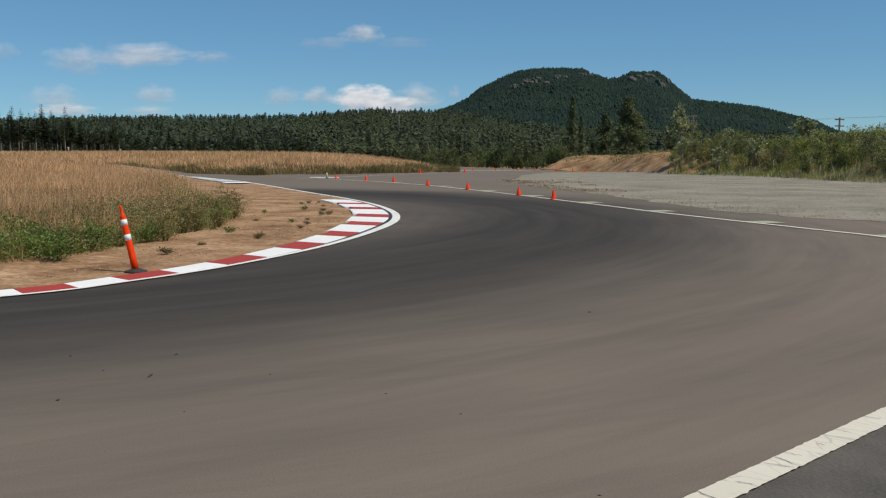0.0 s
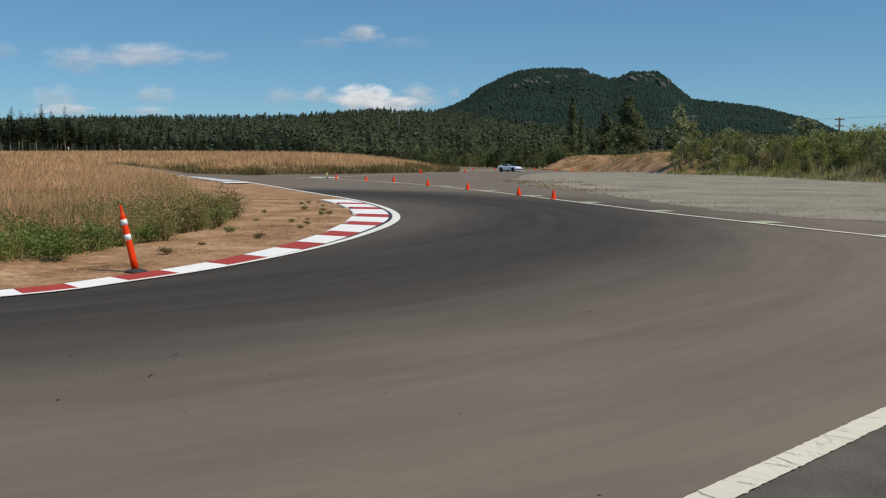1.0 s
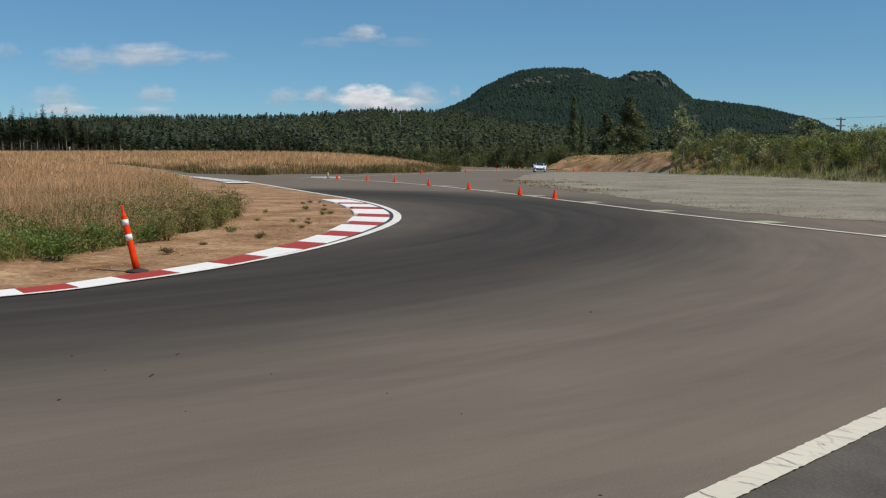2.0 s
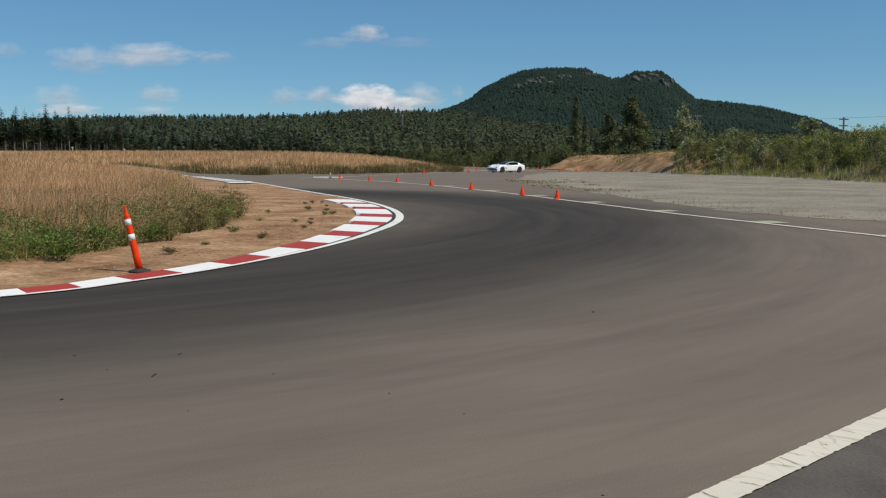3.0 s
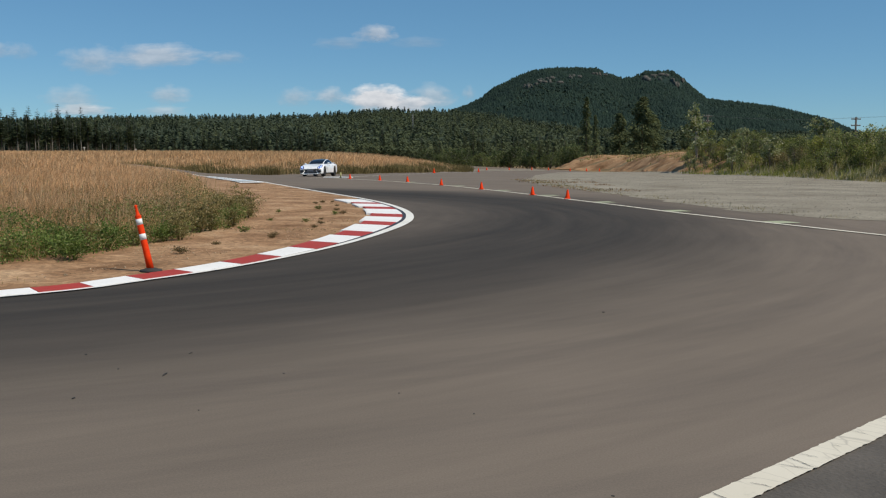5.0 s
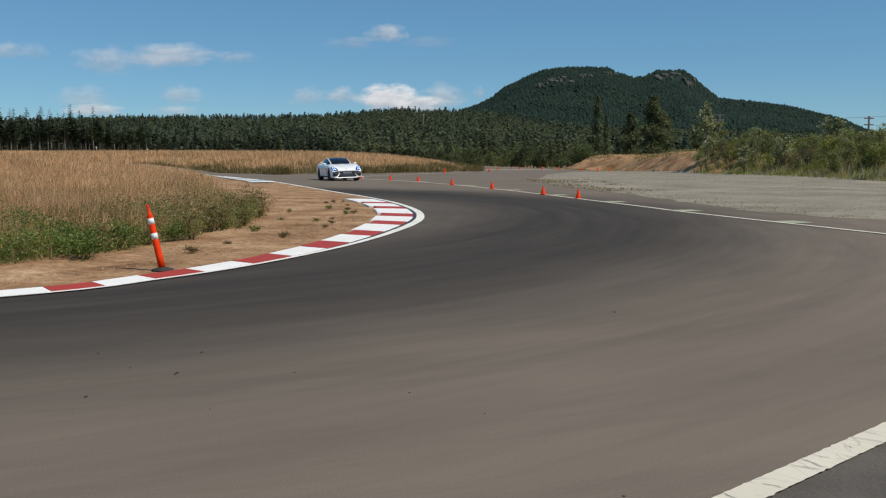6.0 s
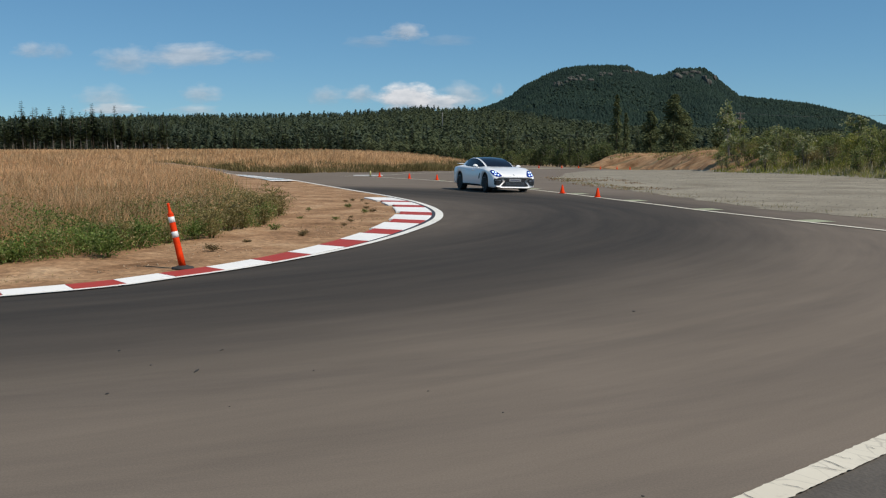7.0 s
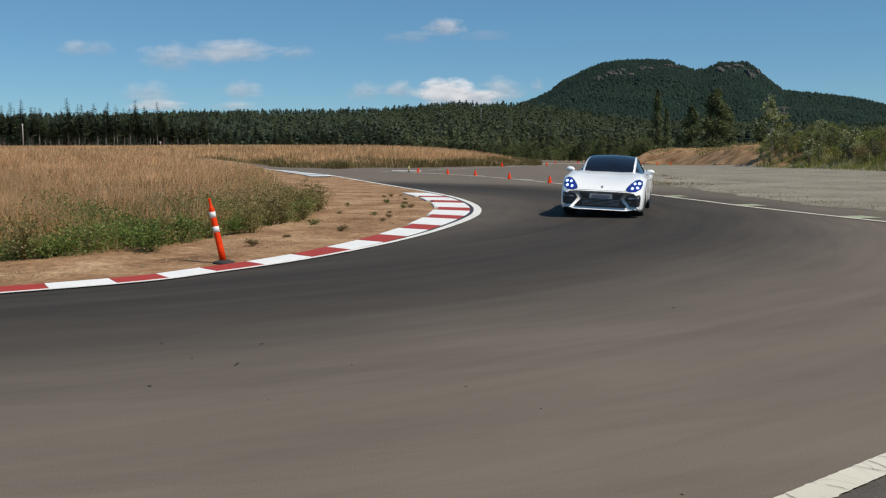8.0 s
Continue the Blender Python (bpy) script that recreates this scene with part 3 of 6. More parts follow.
def fuzzy_tree(seed, count, shape, leaf):
    """A ragged tree of unit height made of small facets; shape(z): the crown's radius at height z."""
    r = np.random.RandomState(seed)
    z = 0.08 + 0.9 * r.rand(count) ** 0.8
    a = r.uniform(0, 6.283, count)
    q = np.array([shape(t) for t in z]) * r.uniform(0.55, 1.1, count)
    c = np.stack([q * np.cos(a), q * np.sin(a), z], 1)
    out = np.stack([np.cos(a), np.sin(a), np.full(count, 1.5)], 1) + 0.25 * r.randn(count, 3)
    out /= np.linalg.norm(out, axis=1)[:, None]
    t = np.cross(out, (0, 0, 1.0))
    t /= np.linalg.norm(t, axis=1)[:, None] + 1e-6
    u = np.cross(t, out)
    s_ = leaf * r.uniform(0.6, 1.4, (count, 1))
    v = np.stack([c - u * s_ * 0.7, c + t * s_ * 0.5, c + u * s_ * 0.8, c - t * s_ * 0.5], 1).reshape(-1, 3)
    f = np.array([(0, 1, 2), (0, 2, 3)])
    return v, (f[None] + (np.arange(count) * 4)[:, None, None]).reshape(-1, 3)


FIR = fuzzy_tree(3, 22, lambda z: 0.24 * (1 - z) ** 0.75 + 0.01, 0.185)
PINE = fuzzy_tree(8, 30, lambda z: 0.17 * (1.02 - z) ** 0.6 * (0.8 + 0.3 * math.sin(z * 17)), 0.13)
ROUND = fuzzy_tree(4, 36, lambda z: 0.30 * math.sin(math.pi * min(0.97, z)) ** 0.6, 0.145)


CRAGS = ((0.100, 0.0800, 0.016, 0.0036), (0.155, 0.0865, 0.010, 0.0026), (0.217, 0.0822, 0.019, 0.0048), (0.080, 0.0745, 0.010, 0.003), (0.239, 0.0765, 0.009, 0.0055), (0.128, 0.0835, 0.008, 0.003))


def wood(name, profile, a0, a1, y0, y1, lumps, count, h0, h1, label, material, proto, clump=None, wide=1.0):
    a = rng.uniform(a0, a1, count)
    s = rng.uniform(0, 1, count) ** (0.75 if y0 < 1000 else 1.0)
    s[: count // 7] = rng.uniform(0.97, 1.02, count // 7)
    y = y0 + (y1 - y0) * s
    z = hill_height(profile, a, y, *((1250, 2600) if profile is PEAK else (430, 1500)), lumps)
    h = rng.uniform(h0, h1, count) * (0.75 + 0.5 * rng.rand(count) ** 3)
    spots = np.stack([a * y, y, z - 0.5, rng.uniform(0, 6.3, count), h * wide * rng.uniform(0.9, 1.7, count), h], 1)
    keep = np.ones(count, bool)
    if clump:
        keep &= wave(a * y, y * 0.6, clump, 17) + 0.5 * wave(a * y, y * 0.6, clump * 0.3, 19) > 0.12
    for ca, ce, cw, ch in CRAGS:   # no trees on the cliffs
        keep &= ~((np.abs(a - ca) < cw * 0.9) & (np.abs((z - 1.45) / y - ce) < ch * 0.9) & (rng.rand(count) < 0.75))
    tagged(scatter_mesh(name, proto, spots[keep], material), label, "forest", kind="stuff")


wood("far_forest", PEAK, -0.12, 0.62, 1300, 2600, 9.0, 36000, 5, 9, "dense dark conifer forest covering the mountain", NEEDLES_FAR_HAZED, low_conifer(2, 5, 1), None, 1.9)
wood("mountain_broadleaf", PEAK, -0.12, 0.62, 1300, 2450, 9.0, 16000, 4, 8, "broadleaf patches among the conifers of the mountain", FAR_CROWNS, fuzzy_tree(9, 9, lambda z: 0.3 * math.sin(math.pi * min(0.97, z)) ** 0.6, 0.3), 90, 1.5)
wood("ridge_forest", RIDGE, -0.72, 0.62, 440, 1500, 3.0, 9000, 5, 9, "dense dark conifer forest covering the ridge", HAZED_NEEDLES, FIR)
# these pines take the needles darkened for shade too
wood("pine_forest", RIDGE, -0.72, 0.62, 440, 1480, 3.0, 5000, 5, 9, "slim dark pines standing in stands over the ridge", SHADE_NEEDLES, PINE, 55)
wood("broadleaf_forest", RIDGE, -0.72, 0.62, 440, 1450, 3.0, 9000, 4.0, 7.5, "broadleaf trees mixed into the ridge forest", HAZED_CROWNS, ROUND, 70)

# added broadleaf trees; their lighter colour paints the haze in the hollow
wood("alder_forest", RIDGE, -0.16, 0.5, 440, 1300, 3.0, 5500, 4.5, 8.0, "alder woods filling the hollow below the mountain, haze in their lighter colour", HAZED_CROWNS, ROUND)
n = 420
a, y = rng.uniform(-0.13, 0.22, n), rng.uniform(385, 470, n)
h = rng.uniform(4.5, 10.0, n)
tagged(scatter_mesh("alder_front", fuzzy_tree(12, 80, lambda z: 0.3 * math.sin(math.pi * min(0.97, z)) ** 0.6 * (0.85 + 0.25 * math.sin(z * 13)), 0.1),
                    np.stack([a * y, y, height(a * y, y) - 0.3, rng.uniform(0, 6.3, n), h * rng.uniform(0.8, 1.2, n), h], 1), HAZED_CROWNS), "rounded alders in front of the conifer wood", "forest", kind="stuff")

# rock faces below the summits
rock_rng = random.Random(7)
for a0, e, w0, h0 in CRAGS:
    for part_no in range(9):
        a = a0 + rock_rng.uniform(-0.8, 0.8) * w0
        want = e + rock_rng.uniform(-0.7, 0.7) * h0
        ys = np.linspace(1900, 2590, 140)
        rise = (hill_height(PEAK, np.full(140, a), ys, 1250, 2600, 9.0) - 1.45) / ys
        y = float(np.interp(want, rise, ys))
        w, h = w0 * rock_rng.uniform(0.12, 0.26), h0 * rock_rng.uniform(0.45, 0.85)
        crag = bmesh.new()
        bmesh.ops.create_icosphere(crag, subdivisions=3, radius=1.0)
        for v in crag.verts:
            q = noise.noise(v.co * 2.3 + Vector((a * 90, 0, 0))) * 0.3 + noise.noise(Vector((v.co.x * 7, v.co.y * 5, v.co.z * 2.2)) + Vector((0, a * 50, 0))) * 0.12
            v.co *= 1 + q
            v.co = Vector((v.co.x * w * 2450, v.co.y * 9, v.co.z * h * 2450))
        me = bpy.data.meshes.new("rock_face")
        crag.to_mesh(me)
        crag.free()
        me.polygons.foreach_set("use_smooth", [True] * len(me.polygons))
        me.materials.append(ROCK)
        ob = new("rock_face", me)
        ob.location = (a * y, y, float(hill_height(PEAK, np.array([a]), np.array([y]), 1250, 2600, 9.0)[0]))
        tagged(ob, "bare grey-brown rock cliff below the summit", "rock", "summit cliffs")


def conifer(seed, height_m, bare, spread, bark=BARK):
    """A conifer: tapered trunk, drooping whorled branches with ragged needle fans."""
    r = random.Random(seed)
    tree = new("conifer")
    bm = bmesh.new()
    lean = r.uniform(-0.02, 0.02) * height_m
    tube(bm, [(0, 0, -0.4), (lean * 0.4, 0, height_m * 0.4), (lean, 0, height_m * 0.97)], [0.014 * height_m, 0.010 * height_m, 0.002 * height_m], 6)
    for k in range(7):
        z, a = height_m * r.uniform(0.12, bare + 0.1), r.uniform(0, 6.28)
        q = spread * r.uniform(0.25, 0.6)
        tube(bm, [(lean * 0.3, 0, z), (lean * 0.3 + q * math.cos(a), q * math.sin(a), z - 0.1)], [0.03, 0.01], 4)
    part("trunk", bm, bark, tree)
    v, f = [], []
    z = bare * height_m
    while z < height_m * 0.99:
        t = (z - bare * height_m) / (height_m * (1 - bare))
        reach = spread * (0.16 + 0.84 * (1 - t) ** 0.85) * (0.55 + 0.45 * min(1, t * 6))
        n = int(6 + 4 * (1 - t))
        for k in range(n):
            a = 2 * math.pi * k / n + r.uniform(0, 1.2)
            q = reach * r.uniform(0.5, 1.2)
            if r.random() < 0.12:
                continue
            d, s = Vector((math.cos(a), math.sin(a), 0)), Vector((-math.sin(a), math.cos(a), 0))
            o = Vector((lean * z / height_m, 0, z + r.uniform(-0.15, 0.15)))
            for side in (-1, 0, 1):
                w = q * r.uniform(0.14, 0.24)
                droop = r.uniform(-0.28, 0.05) * q
                mid = o + d * q * 0.55 + s * side * q * 0.2 + Vector((0, 0, droop * 0.3 + 0.05 * q))
                tip = o + d * q * r.uniform(0.8, 1.05) + s * side * q * 0.42 + Vector((0, 0, droop))
                b = len(v)
                v += [o, mid - s * w + Vector((0, 0, -0.3 * w)), tip, mid + s * w + Vector((0, 0, -0.5 * w))]
                f += [(b, b + 1, b + 2), (b, b + 2, b + 3)]
        z += height_m * r.uniform(0.028, 0.045)
    part("crown", mesh_of("crown", v, f, NEEDLES_NEAR), None, tree)
    return tree


def dense_fir(seed, tall, wide, count, lobes):
    """An old fir: trunk and a full, uneven crown of small needle sprays in drooping whorls."""
    r = np.random.RandomState(seed)
    tree = new("fir")
    bm = bmesh.new()
    tube(bm, [(0, 0, -0.5), (0.1, 0, tall * 0.5), (0, 0.1, tall * 0.98)], [0.018 * tall, 0.011 * tall, 0.03], 7)
    part("trunk", bm, BARK, tree)
    t = 0.06 + 0.93 * r.rand(count) ** 0.9
    a = r.uniform(0, 6.283, count)
    reach = wide * np.minimum(1.0, (1.03 - t) * (2.4 if wide > 3 else 1.5)) ** 0.7 * (0.72 + 0.28 * np.sin(t * lobes + 1.7 * np.sin(a + seed))) * (0.82 + 0.18 * np.sin(3 * a + t * 9))
    q = reach * r.uniform(0.2, 1.0, count) ** 0.55
    c = np.stack([q * np.cos(a), q * np.sin(a), t * tall - 0.12 * q], 1)
    out = np.stack([np.cos(a), np.sin(a), np.full(count, 0.9)], 1) + 0.5 * r.randn(count, 3)
    out /= np.linalg.norm(out, axis=1)[:, None]
    u = np.stack([np.cos(a), np.sin(a), np.full(count, -0.35)], 1) + 0.3 * r.randn(count, 3)
    side = np.cross(out, u)
    side /= np.linalg.norm(side, axis=1)[:, None] + 1e-6
    size = 0.34 * r.uniform(0.5, 1.3, (count, 1))
    v = np.stack([c - u * size, c + side * size * 0.45, c + u * size, c - side * size * 0.45], 1).reshape(-1, 3)
    f = np.array([(0, 1, 2), (0, 2, 3)])
    part("crown", fast_mesh("crown", v, (f[None] + (np.arange(count) * 4)[:, None, None]).reshape(-1, 3), FIR_NEEDLES), None, tree)
    return tree


def place(ob, x, y, turn=0.0, size=1.0, sink=0.05):
    ob.matrix_basis = pose(x, y, float(height(x, y)) - sink, 0, 0, turn) @ Matrix.Scale(size, 4)
    return ob


def set_copy(proto, x, y, turn, size, sink=0.05):
    ob = copy_thing(proto, Matrix.Identity(4))
    return place(ob, x, y, turn, size, sink)


edge_trees = [conifer(11, 13.0, 0.36, 2.1, PALE_BARK), conifer(12, 14.0, 0.3, 2.5), conifer(13, 12.0, 0.42, 1.8, PALE_BARK), conifer(14, 12.5, 0.2, 2.6)]
for p in edge_trees:
    tagged(p, "tall dark conifer with bare lower trunk at field edge", "tree", "conifers along the field edge")
for i in range(104):
    a = -0.63 + 0.275 * i / 103 + rng.uniform(-0.004, 0.004)
    y = rng.uniform(318, 350)
    k = i % 4
    size = rng.uniform(0.92, 1.4) * (1.0 if i < 84 else 0.8)
    (place if i < 4 else set_copy)(edge_trees[k], a * y, y, rng.uniform(0, 360), size)
full_trees = [conifer(21, 14.0, 0.05, 2.9), conifer(22, 13.0, 0.08, 2.5), conifer(23, 15.0, 0.03, 3.1)]
for p in full_trees:
    tagged(p, "dark green conifer in the forest front behind the field", "tree", "conifers of the forest front")
for i in range(105):
    a = -0.37 + 0.56 * i / 104 + rng.uniform(-0.006, 0.006)
    y = rng.uniform(405, 470)
    (place if i < 3 else set_copy)(full_trees[i % 3], a * y, y, rng.uniform(0, 360), 0.42 + 0.66 * rng.rand() ** 0.7)
# the wood behind the front trees
n = 2400
a, y = rng.uniform(-0.75, 0.62, n), rng.uniform(345, 560, n)
h = rng.uniform(5.5, 13.0, n) * np.where(a < -0.345, 0.72, 1.0)
a_ok = (a < -0.345) | (y > 470)
a_left = a < -0.345
mid_spots = np.stack([a * y, y, height(a * y, y) - 0.3, rng.uniform(0, 6.3, n), h * 1.25, h], 1)
mid_tree = fuzzy_tree(6, 90, lambda z: 0.2 * (1 - z) ** 0.75 + 0.012, 0.09)
tagged(scatter_mesh("forest", mid_tree, mid_spots[a_ok & ~a_left & (a > -0.2)], HAZED_NEEDLES), "dark conifer wood standing behind the field", "forest", kind="stuff")
# same trees on the left, with forest shade painted into darker needles
tagged(scatter_mesh("spruce_stand", mid_tree, mid_spots[a_left | (a_ok & (a <= -0.2))], SHADE_NEEDLES), "close conifer stand behind the bare trunks, understory shade in its colour", "forest", kind="stuff")


def cloud_material(seed, strength):
    m, nd, ln, bs = nodes_of("cloud_vapour")
    co = nd.new("ShaderNodeTexCoord").outputs["Object"]
    mp = nd.new("ShaderNodeMapping")
    mp.inputs["Location"].default_value = (seed * 7.3, 0, seed * 3.1)
    ln.new(co, mp.inputs["Vector"])
    puff = noise_node(nd, ln, 1.5, 7, mp.outputs["Vector"], 0.58)
    ln_ = nd.new("ShaderNodeVectorMath")
    ln_.operation = "LENGTH"
    ln.new(co, ln_.inputs[0])
    edge = mathn(nd, ln, "SUBTRACT", 1.0, ln_.outputs["Value"])
    d = mathn(nd, ln, "ADD", mathn(nd, ln, "MULTIPLY", edge, 1.15), mathn(nd, ln, "MULTIPLY", mathn(nd, ln, "SUBTRACT", puff, 0.56), 1.5))
    lo = 0.02
    al = ramp(nd, ln, d, ((lo, (0, 0, 0)), (lo + 1.0 - 0.5 * strength, (strength * 0.92, strength * 0.92, strength * 0.92))))
    sep = nd.new("ShaderNodeSeparateXYZ")
    ln.new(co, sep.inputs[0])
    # sunlit tops and shaded undersides are painted into the glow colour
    g = mathn(nd, ln, "ADD", mathn(nd, ln, "MULTIPLY", sep.outputs[2], 0.35), puff)
    col = ramp(nd, ln, g, ((0.3, (0.52, 0.55, 0.6)), (0.6, (0.8, 0.8, 0.82)), (0.8, (0.93, 0.93, 0.93))))
    em, tr, mx = nd.new("ShaderNodeEmission"), nd.new("ShaderNodeBsdfTransparent"), nd.new("ShaderNodeMixShader")
    em.inputs["Strength"].default_value = 0.6 + 0.32 * strength
    ln.new(col, em.inputs["Color"])
    ln.new(al, mx.inputs[0])
    ln.new(tr.outputs[0], mx.inputs[1])
    ln.new(em.outputs[0], mx.inputs[2])
    ln.new(mx.outputs[0], nd["Material Output"].inputs["Surface"])
    return m


CLOUDS = [(-0.3267, 0.1079, 0.0498, 0.0125, 0.62), (-0.3973, 0.1021, 0.0323, 0.0145, 0.46), (-0.2522, 0.1053, 0.0212, 0.0068, 0.3), (-0.0879, 0.1306, 0.0212, 0.01, 0.55),
          (-0.1247, 0.121, 0.0274, 0.0062, 0.28), (-0.0422, 0.1216, 0.0311, 0.0056, 0.2), (-0.0885, 0.0615, 0.0325, 0.0142, 1.0), (-0.0545, 0.0558, 0.0325, 0.009, 0.92),
          (-0.0258, 0.063, 0.0261, 0.0124, 0.5), (0.0135, 0.0672, 0.0075, 0.0075, 0.3), (-0.3171, 0.0655, 0.0245, 0.0098, 0.46), (-0.4236, 0.0624, 0.0323, 0.0125, 0.42),
          (-0.4119, 0.049, 0.0342, 0.0068, 0.7), (-0.1777, 0.063, 0.0199, 0.0095, 0.42), (-0.1389, 0.0642, 0.018, 0.009, 0.52), (-0.3257, 0.0478, 0.028, 0.0056, 0.45),
          (-0.4765, 0.1126, 0.0149, 0.0093, 0.25), (-0.5063, 0.115, 0.0212, 0.0093, 0.4)]
D = 4200.0
for i, (a, e, w, h, k) in enumerate(CLOUDS):
    me = mesh_of("cloud", [(-1.2, 0, -1.2), (1.2, 0, -1.2), (1.2, 0, 1.2), (-1.2, 0, 1.2)], [(0, 1, 2, 3)], cloud_material(i, k))
    ob = new("backdrop_cloud", me)
    ob.matrix_basis = pose(a * D, D + i * 2, 1.45 + e * D) @ Matrix.Diagonal((w * D * 1.25, 1, h * D * 1.3, 1))
    ob.visible_shadow = False
    tagged(ob, "small soft white fair-weather cloud low in the sky", "cloud", "clouds", kind="structure")
# ---- the white car ----
def mat_car_paint():
    m, nd, ln, bs = nodes_of("white_car_paint")
    c = ramp(nd, ln, noise_node(nd, ln, 3, 4), ((0.3, (0.89, 0.89, 0.89)), (0.7, (0.92, 0.92, 0.91))))
    ln.new(c, bs.inputs["Base Color"])
    bs.inputs["Roughness"].default_value, bs.inputs["Coat Weight"].default_value, bs.inputs["Coat Roughness"].default_value = 0.35, 0.8, 0.05
    return m


CAR_WHITE = mat_car_paint()
CAR_GLASS = mat_simple("tinted_glass", (0.006, 0.007, 0.014), (0.010, 0.012, 0.026), 4, 0.06)
CAR_GLASS.node_tree.nodes["Principled BSDF"].inputs["Specular IOR Level"].default_value = 0.25
CAR_BLACK = mat_simple("black_plastic", (0.012, 0.012, 0.014), (0.025, 0.025, 0.028), 12, 0.5)
CAR_UNDER = mat_simple("car_underside", (0.008, 0.008, 0.009), (0.016, 0.016, 0.017), 6, 0.9)
RUBBER = mat_simple("tyre_rubber", (0.012, 0.012, 0.012), (0.028, 0.028, 0.028), 14, 0.85, bump_s=0.3)
RIM_METAL = mat_simple("dark_alloy", (0.3, 0.3, 0.32), (0.45, 0.45, 0.47), 10, 0.35, 0.9)
LAMP_GLASS = mat_simple("lamp_housing", (0.012, 0.02, 0.14), (0.02, 0.035, 0.3), 14, 0.12, coat=1.0)
LED = mat_glow("led_light", (0.40, 0.55, 1.0), 2.2)
TAIL_RED = mat_simple("red_lamp", (0.25, 0.01, 0.01), (0.35, 0.02, 0.02), 10, 0.2, coat=1.0)
PLATE = mat_simple("plate_white", (0.26, 0.27, 0.28), (0.36, 0.37, 0.38), 20, 0.5)
PLATE_INK = mat_simple("plate_ink", (0.10, 0.11, 0.16), (0.16, 0.17, 0.22), 20, 0.6)
AXLES, WHEEL_R, HALF_TRACK = (1.56, -1.39), 0.355, 0.80


def prof(*pairs):
    a = np.array(sorted(pairs))
    return lambda y: np.interp(y, a[:, 0], a[:, 1])


body_w = prof((-2.52, .62), (-2.45, .80), (-2.2, .92), (-1.4, .978), (-.5, .935), (.5, .935), (1.5, .97), (1.85, .968), (2.1, .962), (2.3, .95), (2.42, .925), (2.5, .87), (2.53, .78))
body_s = prof((-2.52, .78), (-2.35, .93), (-1.4, .99), (0, .93), (1.0, .935), (1.5, .91), (1.85, .865), (2.1, .79), (2.3, .70), (2.45, .615), (2.53, .53))
body_c = prof((-2.52, .82), (-2.38, .99), (-1.8, 1.04), (-1, 1.0), (.9, .995), (1.4, .93), (1.9, .83), (2.2, .75), (2.4, .675), (2.5, .61), (2.53, .55))
body_b = prof((-2.52, .42), (-2.3, .27), (-1.9, .2), (1.9, .17), (2.3, .14), (2.5, .15), (2.53, .2))
roof_z = prof((1.02, .97), (.8, 1.09), (.5, 1.205), (.2, 1.29), (-.1, 1.34), (-.4, 1.365), (-.8, 1.36), (-1.2, 1.315), (-1.6, 1.235), (-1.9, 1.165), (-2.2, 1.07), (-2.32, 1.02))
cab_w = prof((1.02, .70), (.7, .80), (0, .845), (-1, .825), (-1.6, .76), (-2.1, .66), (-2.32, .6))
cab_r = prof((1.02, .64), (.5, .635), (0, .615), (-1, .585), (-1.6, .54), (-2.1, .48), (-2.32, .45))


def blur(v, k):
    p = np.pad(v, k, mode="edge")
    return np.convolve(p, np.ones(2 * k + 1) / (2 * k + 1), "valid")


def loft(ys, rows):
    """Half sections, mirrored, joined along the length: verts and quads."""
    v, f, m = [], [], len(rows[0])
    for y, row in zip(ys, rows):
        full = [(-x, z) for x, z in row[::-1]] + [(x, z) for x, z in row[1:]]
        v += [(x, y, z) for x, z in full]
    w = 2 * m - 1
    for i in range(len(ys) - 1):
        f += [(i * w + j, i * w + j + 1, (i + 1) * w + j + 1, (i + 1) * w + j) for j in range(w - 1)]
    return v, f, w


